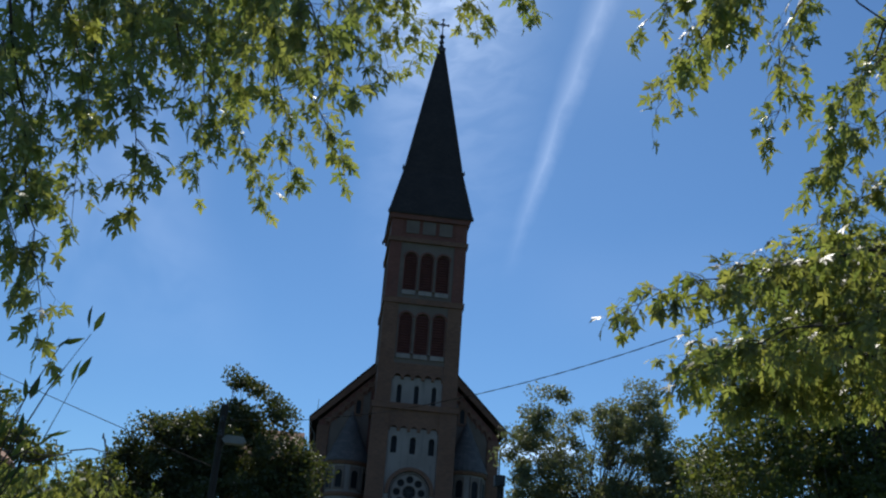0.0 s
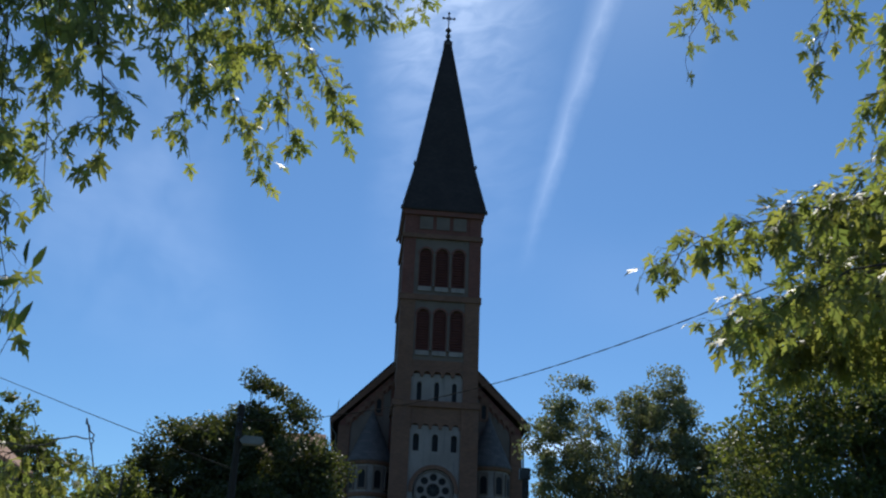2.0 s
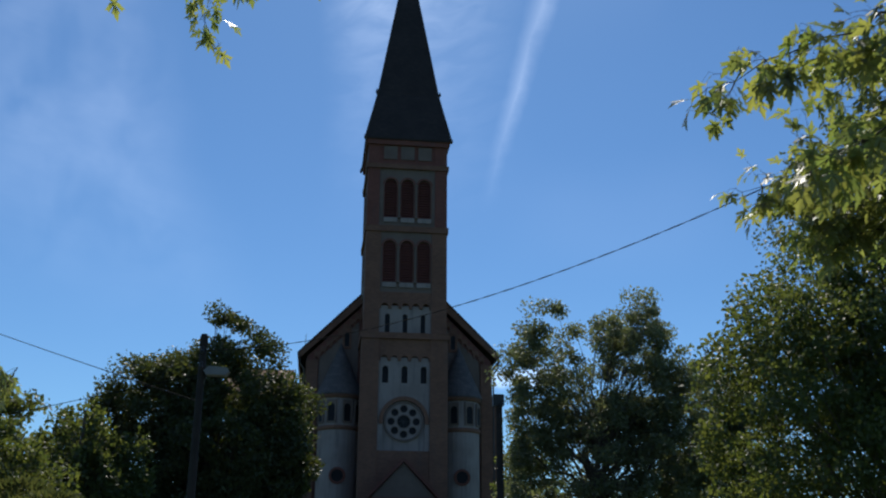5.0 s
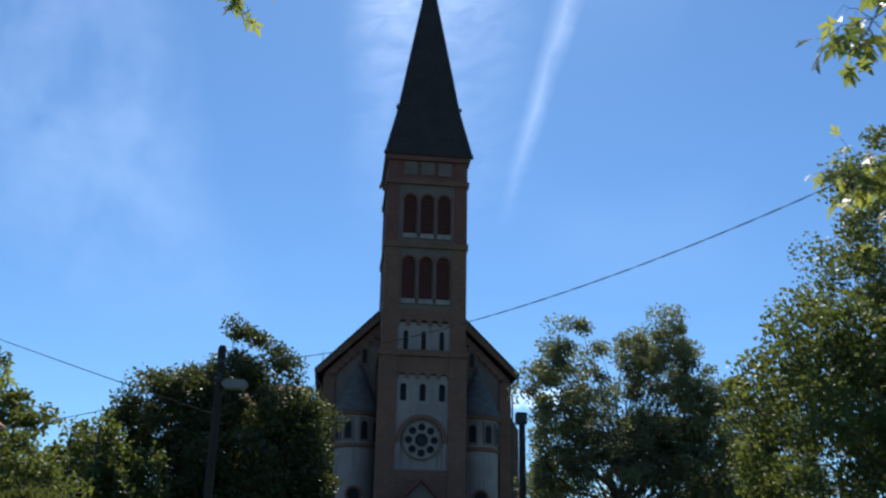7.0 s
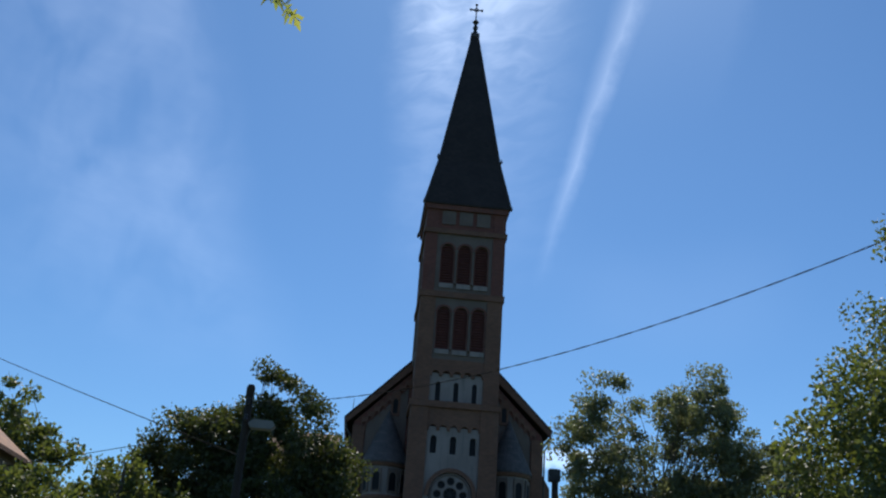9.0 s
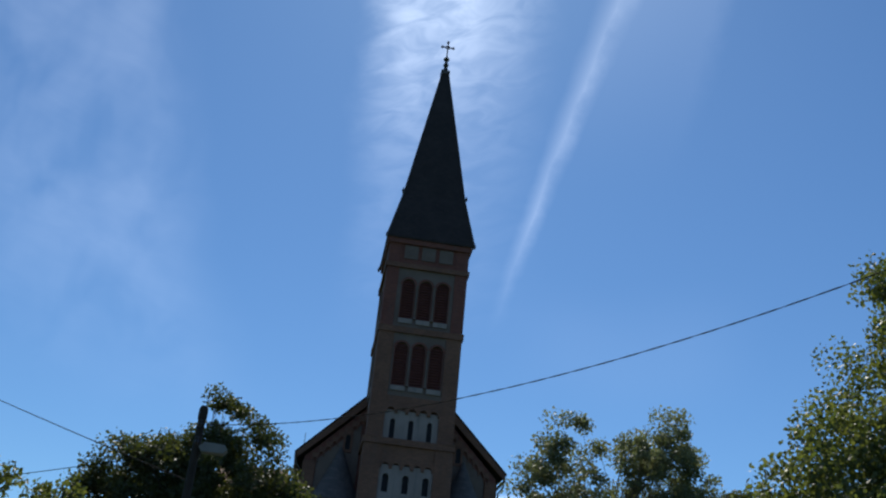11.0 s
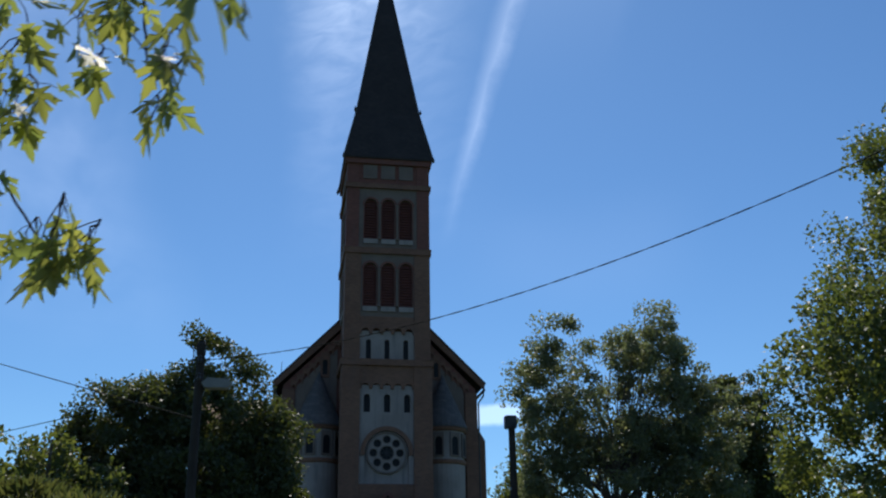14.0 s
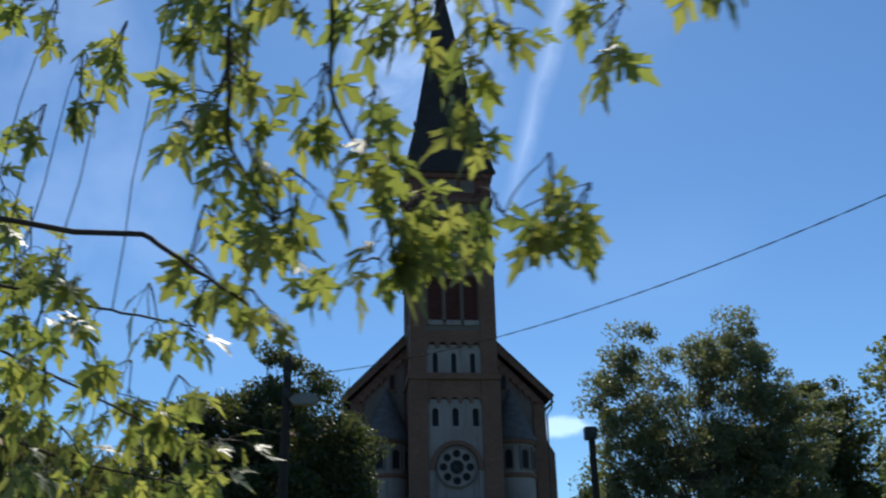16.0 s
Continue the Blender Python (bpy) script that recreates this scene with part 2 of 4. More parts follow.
KERB = surface("kerb_stone", (0.30, 0.29, 0.28), (0.24, 0.23, 0.22), 0.9, 1.0, 40, 0.3)
MAPLE = leafy("silver_maple_leaf", (0.066, 0.076, 0.036), (0.135, 0.148, 0.080), (0.56, 0.57, 0.11), 0.50, 0.44, 0.55)
FAR_LEAF = leafy("dark_tree_leaf", (0.034, 0.044, 0.016), (0.090, 0.100, 0.036), (0.17, 0.18, 0.03), 0.36, 0.5, 0.45)
GREY_LEAF = leafy("grey_green_leaf", (0.080, 0.088, 0.046), (0.185, 0.190, 0.110), (0.33, 0.34, 0.12), 0.42, 0.5, 0.5)
FRESH_LEAF = leafy("fresh_green_leaf", (0.040, 0.060, 0.020), (0.100, 0.122, 0.044), (0.27, 0.29, 0.05), 0.42, 0.5, 0.45)
ELDER = leafy("shrub_leaf", (0.025, 0.05, 0.014), (0.055, 0.09, 0.025), (0.16, 0.22, 0.03), 0.35)
THUJA = leafy("thuja_needle", (0.060, 0.064, 0.020), (0.120, 0.118, 0.040), (0.22, 0.22, 0.05), 0.34)


# ---- building blocks ----
def part(name, bm, material, parent=None, label="", smooth=False):
    bmesh.ops.recalc_face_normals(bm, faces=bm.faces)
    me = bpy.data.meshes.new(name)
    bm.to_mesh(me)
    bm.free()
    return attach(name, me, material, parent, label, smooth)


def attach(name, me, material, parent=None, label="", smooth=False):
    me.materials.append(material)
    if smooth:
        me.polygons.foreach_set("use_smooth", [True] * len(me.polygons))
    ob = new(name, me)
    ob.parent = parent
    if label:
        tagged(ob, label)
    return ob


def thing(name, label, category, group="", kind=""):
    return tagged(new(name), label, category, group, kind)


def mesh_arrays(name, verts, faces):
    """A mesh from arrays: verts n x 3, faces m x k."""
    me = bpy.data.meshes.new(name)
    k = faces.shape[1]
    me.vertices.add(len(verts))
    me.vertices.foreach_set("co", np.ascontiguousarray(verts, dtype=np.float32).ravel())
    me.loops.add(faces.size)
    me.loops.foreach_set("vertex_index", np.ascontiguousarray(faces, dtype=np.int32).ravel())
    me.polygons.add(len(faces))
    me.polygons.foreach_set("loop_start", np.arange(0, faces.size, k, dtype=np.int32))
    me.polygons.foreach_set("loop_total", np.full(len(faces), k, dtype=np.int32))
    me.update(calc_edges=True)
    me.validate()
    return me


def box(bm, x0, x1, y0, y1, z0, z1):
    vs = [bm.verts.new((x, y, z)) for z in (z0, z1) for y in (y0, y1) for x in (x0, x1)]
    for f in ((0, 2, 3, 1), (4, 5, 7, 6), (0, 1, 5, 4), (2, 6, 7, 3), (0, 4, 6, 2), (1, 3, 7, 5)):
        bm.faces.new([vs[i] for i in f])


def prism(bm, outline, y0, y1):
    """Extrudes an (x, z) outline from y0 to y1."""
    front = [bm.verts.new((x, y0, z)) for x, z in outline]
    back = [bm.verts.new((x, y1, z)) for x, z in outline]
    bm.faces.new(front), bm.faces.new(back[::-1])
    for i in range(len(outline)):
        j = (i + 1) % len(outline)
        bm.faces.new((front[i], back[i], back[j], front[j]))


def lathe(bm, profile, centre, segments=20, start=0.0, sweep=2 * math.pi):
    rings = []
    full = abs(sweep - 2 * math.pi) < 1e-6
    steps = segments if full else segments + 1
    for r, z in profile:
        rings.append([bm.verts.new((centre[0] + r * math.cos(start + sweep * i / segments), centre[1] + r * math.sin(start + sweep * i / segments), z)) for i in range(steps)])
    for a, b in zip(rings, rings[1:]):
        for i in range(segments):
            j = (i + 1) % steps
            bm.faces.new((a[i], a[j], b[j], b[i]))
    bm.faces.new(rings[0][::-1]), bm.faces.new(rings[-1])


def tube_arrays(points, radii, sides=6):
    pts = np.asarray(points, float)
    d = np.gradient(pts, axis=0)
    d /= np.linalg.norm(d, axis=1)[:, None] + 1e-9
    ref = np.where(np.abs(d[:, 2:3]) > 0.9, np.array([[1.0, 0, 0]]), np.array([[0, 0, 1.0]]))
    u = np.cross(d, ref)
    u /= np.linalg.norm(u, axis=1)[:, None] + 1e-9
    v = np.cross(d, u)
    ang = np.arange(sides) * 2 * math.pi / sides
    ring = np.cos(ang)[None, :, None] * u[:, None] + np.sin(ang)[None, :, None] * v[:, None]
    verts = (pts[:, None] + ring * np.asarray(radii, float)[:, None, None]).reshape(-1, 3)
    n = len(pts)
    i, j = np.meshgrid(np.arange(n - 1), np.arange(sides), indexing="ij")
    k = (j + 1) % sides
    faces = np.stack([i * sides + j, i * sides + k, (i + 1) * sides + k, (i + 1) * sides + j], -1).reshape(-1, 4)
    return verts, faces


def join_tubes(name, tubes):
    vs, fs, base = [], [], 0
    for v, f in tubes:
        vs.append(v), fs.append(f + base)
        base += len(v)
    return mesh_arrays(name, np.concatenate(vs), np.concatenate(fs))


def arch_plate(bm, x0, x1, z0, z1, openings, y0, y1, steps=10):
    """A wall plate with round-arched openings (centre, width, sill, spring)."""
    x = x0
    for cx, w, zb, zs in sorted(openings):
        a, b = cx - w / 2, cx + w / 2
        if a > x:
            box(bm, x, a, y0, y1, z0, z1)
        if zb > z0:
            box(bm, a, b, y0, y1, z0, zb)
        for i in range(steps):
            t0, t1 = math.pi * (1 - i / steps), math.pi * (1 - (i + 1) / steps)
            xa, xb = cx + w / 2 * math.cos(t0), cx + w / 2 * math.cos(t1)
            za, zc = zs + w / 2 * math.sin(t0), zs + w / 2 * math.sin(t1)
            prism(bm, ((xa, za), (xb, zc), (xb, z1), (xa, z1)), y0, y1)
        x = b
    if x1 > x:
        box(bm, x, x1, y0, y1, z0, z1)
    bmesh.ops.remove_doubles(bm, verts=bm.verts, dist=1e-5)


def ring_arch(bm, cx, zc, r0, r1, y0, y1, a0=0.0, a1=math.pi, steps=20):
    for i in range(steps):
        t0, t1 = a0 + (a1 - a0) * i / steps, a0 + (a1 - a0) * (i + 1) / steps
        if r0 == 0:
            prism(bm, ((cx, zc), (cx + r1 * math.cos(t0), zc + r1 * math.sin(t0)), (cx + r1 * math.cos(t1), zc + r1 * math.sin(t1))), y0, y1)
            continue
        prism(bm, ((cx + r0 * math.cos(t0), zc + r0 * math.sin(t0)), (cx + r1 * math.cos(t0), zc + r1 * math.sin(t0)),
                   (cx + r1 * math.cos(t1), zc + r1 * math.sin(t1)), (cx + r0 * math.cos(t1), zc + r0 * math.sin(t1))), y0, y1)
    bmesh.ops.remove_doubles(bm, verts=bm.verts, dist=1e-5)


def pierced_plate(bm, disc, holes, y0, y1, steps=28):
    """A round plate from y0 to y1 with round holes right through it; circles are centre x, z and radius."""
    loops = []
    for x, z, r in [disc] + holes:
        ring = [bm.verts.new((x + r * math.cos(2 * math.pi * k / steps), y0, z + r * math.sin(2 * math.pi * k / steps))) for k in range(steps)]
        loops.append([bm.edges.new((ring[k], ring[(k + 1) % steps])) for k in range(steps)])
    made = bmesh.ops.triangle_fill(bm, use_beauty=True, use_dissolve=False, edges=[e for loop in loops for e in loop])
    faces = [f for f in made["geom"] if isinstance(f, bmesh.types.BMFace)]
    for f in list(faces):
        c = f.calc_center_median()
        if any((c.x - x) ** 2 + (c.z - z) ** 2 < (r * 0.97) ** 2 for x, z, r in holes):
            faces.remove(f)
            bm.faces.remove(f)
    out = bmesh.ops.extrude_face_region(bm, geom=faces)
    bmesh.ops.translate(bm, vec=(0, y1 - y0, 0), verts=[v for v in out["geom"] if isinstance(v, bmesh.types.BMVert)])


# ---- ground ----
def make_ground():
    bm = bmesh.new()
    bmesh.ops.create_grid(bm, x_segments=40, y_segments=40, size=2500)
    g = part("ground", bm, GRASS)
    tagged(g, "mown park grass around the church and street", "ground", kind="structure")
    bm = bmesh.new()
    box(bm, -4.2, 0.3, -400, -14, -0.2, 0.012)
    tagged(part("road", bm, ASPHALT), "grey asphalt road leading towards the church", "road", kind="structure")
    bm = bmesh.new()
    box(bm, -7.98, -4.36, -400, -14, -0.2, 0.11)
    tagged(part("pavement", bm, CONCRETE), "grey concrete pavement beside the road", "pavement", kind="structure")
    bm = bmesh.new()
    box(bm, -4.355, -4.205, -400, -14, -0.2, 0.13)
    tagged(part("kerb", bm, KERB), "pale stone kerb between road and pavement", "kerb", kind="structure")


make_ground()


# ---- church ----
church = thing("church", "brown brick church with a tall slate spire and grey plaster panels", "church")
TC = 3.2  # depth of the tower's axis


def facing(bm, k):
    """Turns what was built on the front (y measured from the tower's axis) to side k of the tower."""
    bmesh.ops.transform(bm, matrix=Matrix.Translation((0, TC, 0)) @ Matrix.Rotation(k * math.pi / 2, 4, "Z"), verts=bm.verts)
    return bm


def tower_part(name, build, material, parent, sides=(0, 1, 2, 3), label=""):
    made = []
    for k in sides:
        bm = bmesh.new()
        build(bm)
        made.append(part(name, facing(bm, k), material, parent, label))
    return made


def make_tower():
    tower = tagged(new("tower"), "square brick bell tower")
    tower.parent = church
    bm = bmesh.new()
    box(bm, -2.62, 2.62, TC - 2.62, TC + 2.62, 0, 33.0)
    part("core", bm, BRICK, tower)

    def pilasters(z0, z1, out, inner):
        def build(bm):
            box(bm, inner, out, -out, out - 2.0 * out + (out - inner), z0, z1)
        return build

    # corner piers, stage by stage
    tower_part("corner_pier", pilasters(0, 17.9, 3.04, 1.80), BRICK, tower)
    tower_part("corner_pier", pilasters(18.25, 26.0, 2.96, 1.86), BRICK, tower)
    tower_part("corner_pier", pilasters(26.3, 33.0, 2.96, 2.06), BRICK_RED, tower)

    def band(z0, z1, out):
        def build(bm):
            prism(bm, ((-out, z0), (out, z0), (out + 0.08, z1), (-out - 0.08, z1)), -out - 0.06, -2.3)
        return build

    for z0, z1, out, material in ((17.85, 18.28, 3.08, BRICK), (25.86, 26.3, 3.0, BRICK), (30.85, 31.2, 3.02, BRICK)):
        tower_part("string_course", band(z0, z1, out), material, tower)
    # plaster panel of the lowest stage, with slits and the rose window's arch on the front
    def lower_panel(bm):
        slits = [(x, 0.42, 14.75, 15.75) for x in (-1.32, 0.02, 1.36)]
        arch_plate(bm, -1.8, 1.8, 14.3, 16.55, slits, -2.86, -2.55, 6)
        arch_plate(bm, -1.8, 1.8, 10.1, 14.3, [(0.02, 2.9, 10.1, 12.1)], -2.86, -2.55, 18)
    tower_part("plaster_panel", lower_panel, PLASTER, tower, (0, 1, 3), "grey plaster panel with three slit windows")

    def corbels(z, x1, count, depth=0.12):
        def build(bm):
            w = 2 * x1 / count
            for i in range(count):
                cx = -x1 + w * (i + 0.5)
                arch_plate(bm, cx - w / 2, cx + w / 2, z, z + 0.5, [(cx, w * 0.72, z, z + 0.1)], -2.96, -2.80, 6)
        return build

    tower_part("corbel_table", corbels(16.3, 1.8, 5), BRICK, tower)
    tower_part("spandrel", lambda bm: box(bm, -1.8, 1.8, -2.96, -2.5, 16.8, 17.9), BRICK, tower)
    def base_wall(bm):
        arch_plate(bm, -1.8, 1.8, 0, 10.1, [(0.0, 2.3, 0.0, 5.2)], -2.98, -2.5, 14)
    tower_part("portal_wall", base_wall, BRICK, tower, (0,))
    tower_part("base_wall", lambda bm: box(bm, -1.8, 1.8, -2.9, -2.5, 0, 10.1), BRICK, tower, (1, 3))
    # upper slit stage
    def slit_panel(bm):
        arch_plate(bm, -1.86, 1.86, 18.28, 20.3, [(x, 0.34, 18.35, 19.55) for x in (-1.26, 0.0, 1.28)], -2.80, -2.55, 6)
    tower_part("plaster_panel", slit_panel, PLASTER, tower, (0, 1, 2, 3), "grey plaster panel with three slit windows")
    tower_part("corbel_table", corbels(20.1, 1.86, 5), BRICK, tower)
    tower_part("spandrel", lambda bm: box(bm, -1.86, 1.86, -2.90, -2.5, 20.6, 21.3), BRICK, tower)

    def slits_glass(z0, z1, w, xs):
        def build(bm):
            for x in xs:
                box(bm, x - w / 2, x + w / 2, -2.66, -2.60, z0, z1)
        return build

    for x in (-1.26, 0.0, 1.28):
        tower_part("slit_window", slits_glass(18.35, 19.75, 0.36, (x,)), GLASS, tower)
    for x in (-1.32, 0.02, 1.36):
        tower_part("slit_window", slits_glass(14.75, 16.0, 0.44, (x,)), GLASS, tower, (0, 1, 3))

    # two belfry stages, three louvred arches each on all sides
    for z0, z1, sill, spring, half, border in ((21.3, 25.86, 22.0, 24.75, 1.86, STONE), (26.3, 30.85, 26.95, 29.6, 2.06, STONE)):
        xs = [-1.22, 0.03, 1.28]
        tower_part("belfry_arcade", lambda bm: arch_plate(bm, -half, half, z0, z1, [(x, 0.90, sill, spring) for x in xs], -2.88, -2.60, 10), border, tower, label="grey-brown stone arcade of three arches")
        for x in xs:
            def louvre(bm, x=x):
                box(bm, x - 0.46, x + 0.46, -2.645, -2.62, sill, spring + 0.46)
                z = sill + 0.08
                while z < spring + 0.3:
                    prism(bm, ((x - 0.45, z), (x + 0.45, z), (x + 0.45, z + 0.05), (x - 0.45, z + 0.05)), -2.78, -2.64)
                    z += 0.2
            tower_part("louvre", louvre, LOUVRE, tower, label="dark red wooden louvre")
            def brick_arch(bm, x=x):
                ring_arch(bm, x, spring, 0.46, 0.60, -2.92, -2.86, steps=10)
                box(bm, x - 0.52, x - 0.46, -2.92, -2.86, sill, spring), box(bm, x + 0.46, x + 0.52, -2.92, -2.86, sill, spring)
            tower_part("arch_ring", brick_arch, BRICK_RED, tower)
            def sill_block(bm, x=x):
                prism(bm, ((x - 0.5, sill - 0.35), (x + 0.5, sill - 0.35), (x + 0.5, sill), (x - 0.5, sill)), -2.99, -2.7)
            tower_part("sill", sill_block, PLASTER, tower)
        for x in (-0.595, 0.655):
            def colonnette(bm, x=x):
                lathe(bm, ((0.12, sill), (0.12, sill + 0.12), (0.075, sill + 0.2), (0.075, spring - 0.25), (0.13, spring - 0.05), (0.13, spring)), (x, -2.93), 10)
            tower_part("colonnette", colonnette, STONE, tower)
    # frieze with three square plaques
    tower_part("frieze", lambda bm: box(bm, -2.06, 2.06, -2.9, -2.5, 31.2, 33.0), BRICK_RED, tower)
    for x in (-1.30, -0.02, 1.28):
        def plaque(bm, x=x):
            box(bm, x - 0.50, x + 0.50, -2.97, -2.86, 31.62, 32.68)
        def boss(bm, x=x):
            ring_arch(bm, x, 32.15, 0.20, 0.30, -2.99, -2.96, 0.0, 2 * math.pi, 16)
        tower_part("plaque", plaque, STONE, tower, label="square grey stone plaque")
        tower_part("roundel", boss, STONE, tower)
    tower_part("eaves_cornice", lambda bm: prism(bm, ((-2.96, 32.75), (2.96, 32.75), (3.16, 33.14), (-3.16, 33.14)), -3.12, -2.4), BRICK_RED, tower)


make_tower()


def make_spire():
    spire = tagged(new("spire"), "steep dark slate spire with a flared foot")
    spire.parent = church
    bm = bmesh.new()
    levels = ((3.22, 33.14), (3.24, 33.26), (2.36, 37.3), (0.27, 50.4))
    rings = [[bm.verts.new((sx * h, TC + sy * h, z)) for sx, sy in ((-1, -1), (1, -1), (1, 1), (-1, 1))] for h, z in levels]
    bm.faces.new(rings[0][::-1]), bm.faces.new(rings[-1])
    for a, b in zip(rings, rings[1:]):
        for i in range(4):
            j = (i + 1) % 4
            bm.faces.new((a[i], a[j], b[j], b[i]))
    part("slate_covering", bm, SLATE, spire)
    for sx in (-1, 1):
        for sy in (-1, 1):
            # hip rolls and the small crockets where the slope breaks
            v, f = tube_arrays([(sx * 3.24, TC + sy * 3.24, 33.25), (sx * 2.36, TC + sy * 2.36, 37.32), (sx * 0.27, TC + sy * 0.27, 50.4)], (0.07, 0.06, 0.05), 6)
            attach("hip_roll", mesh_arrays("hip_roll", v, f), ROOFEDGE, spire)
            v, f = tube_arrays([(sx * 2.36, TC + sy * 2.36, 37.2), (sx * 2.45, TC + sy * 2.45, 37.45), (sx * 2.44, TC + sy * 2.44, 37.75)], (0.09, 0.11, 0.02), 6)
            attach("crocket", mesh_arrays("crocket", v, f), ROOFEDGE, spire)
            bm = bmesh.new()
            lathe(bm, ((0.05, 33.0), (0.11, 33.15), (0.05, 33.4)), (sx * 3.26, TC + sy * 3.26), 8)
            part("eaves_knob", bm, ROOFEDGE, spire)
    bm = bmesh.new()
    box(bm, -0.36, 0.36, TC - 0.36, TC + 0.36, 50.3, 50.66)
    part("cap_stone", bm, ROOFEDGE, spire)
    bm = bmesh.new()
    lathe(bm, ((0.26, 50.6), (0.22, 50.95), (0.12, 51.15), (0.24, 51.4), (0.14, 51.6), (0.10, 51.75), (0.27, 52.0), (0.12, 52.2), (0.05, 52.35), (0.05, 52.6)), (0, TC), 12)
    part("finial", bm, IRON, spire)
    bm = bmesh.new()
    box(bm, -0.045, 0.045, TC - 0.045, TC + 0.045, 52.5, 53.85)
    box(bm, -0.48, 0.48, TC - 0.04, TC + 0.04, 53.22, 53.31)
    for x, z in ((-0.48, 53.265), (0.48, 53.265), (0, 53.8)):
        ring_arch(bm, x, z, 0.0, 0.11, TC - 0.05, TC + 0.05, 0, 2 * math.pi, 10)
    ring_arch(bm, 0, 53.265, 0.15, 0.20, TC - 0.03, TC + 0.03, 0, 2 * math.pi, 16)
    part("cross", bm, IRON, spire, "black wrought iron cross with trefoil ends")


make_spire()


def make_rose():
    rose = tagged(new("rose_window"), "round wheel window with eight lights in a brick arch")
    rose.parent = church
    yf = TC - 2.86
    bm = bmesh.new()
    ring_arch(bm, 0.02, 12.1, 1.45, 1.72, yf - 0.10, yf + 0.1, -0.1, math.pi + 0.1, 26)
    part("brick_arch", bm, BRICK, rose)
    bm = bmesh.new()
    prism(bm, [(-1.44, 10.1), (1.48, 10.1)] + [(0.02 + 1.46 * math.cos(math.pi * i / 20), 12.1 + 1.46 * math.sin(math.pi * i / 20)) for i in range(21)], yf + 0.16, yf + 0.3)
    part("plaster_field", bm, PLASTER, rose)
    bm = bmesh.new()
    ring_arch(bm, 0.02, 12.1, 0.0, 1.30, yf + 0.13, yf + 0.155, 0, 2 * math.pi, 32)
    part("pane", bm, GLASS, rose)
    bm = bmesh.new()
    ring_arch(bm, 0.02, 12.1, 1.24, 1.34, yf - 0.02, yf + 0.15, 0, 2 * math.pi, 32)
    part("rim", bm, STONE, rose)
    lights = [(0.02 + 0.87 * math.cos(i * math.pi / 4), 12.1 + 0.87 * math.sin(i * math.pi / 4), 0.235) for i in range(8)]
    bm = bmesh.new()
    pierced_plate(bm, (0.02, 12.1, 1.25), lights + [(0.02, 12.1, 0.43)], yf + 0.04, yf + 0.12)
    part("tracery", bm, PLASTER, rose, "grey plate tracery pierced by nine round lights")
    for x, z, r in lights:
        bm = bmesh.new()
        ring_arch(bm, x, z, r, r + 0.045, yf + 0.01, yf + 0.06, 0, 2 * math.pi, 18)
        part("light_ring", bm, STONE, rose)
    bm = bmesh.new()
    ring_arch(bm, 0.02, 12.1, 0.43, 0.49, yf + 0.01, yf + 0.06, 0, 2 * math.pi, 22)
    part("hub_ring", bm, STONE, rose)
    for i in range(4):
        c, q = math.cos(i * math.pi / 4), math.sin(i * math.pi / 4)
        bm = bmesh.new()
        prism(bm, [(0.02 + u * c - w * q, 12.1 + u * q + w * c) for u, w in ((-0.44, -0.022), (0.44, -0.022), (0.44, 0.022), (-0.44, 0.022))], yf + 0.075 + 0.004 * i, yf + 0.10 + 0.004 * i)
        part("glazing_bar", bm, IRON, rose)
    portal = tagged(new("portal"), "gabled portal with oak double doors")
    portal.parent = church
    yp = TC - 3.0
    bm = bmesh.new()
    arch_plate(bm, -2.1, 2.1, 0, 7.0, [(0, 2.3, 0, 5.2)], yp - 0.7, yp - 0.02, 14)
    part("surround", bm, BRICK, portal)
    bm = bmesh.new()
    prism(bm, ((-2.1, 7.004), (2.1, 7.004), (0, 9.25)), yp - 0.62, yp - 0.02)
    part("pediment", bm, STONE, portal, "pale plaster gable over the doors")
    for s in (-1, 1):
        bm = bmesh.new()
        prism(bm, ((s * 2.35, 6.9), (s * 2.35, 7.15), (0, 9.62), (0, 9.3)), yp - 0.85, yp - 0.02)
        part("raking_cornice", bm, BRICK_RED, portal)
        bm = bmesh.new()
        box(bm, min(0.01 * s, 1.12 * s), max(0.01 * s, 1.12 * s), yp + 0.05, yp + 0.12, 0.05, 6.3)
        part("door_leaf", bm, OAK, portal)


make_rose()


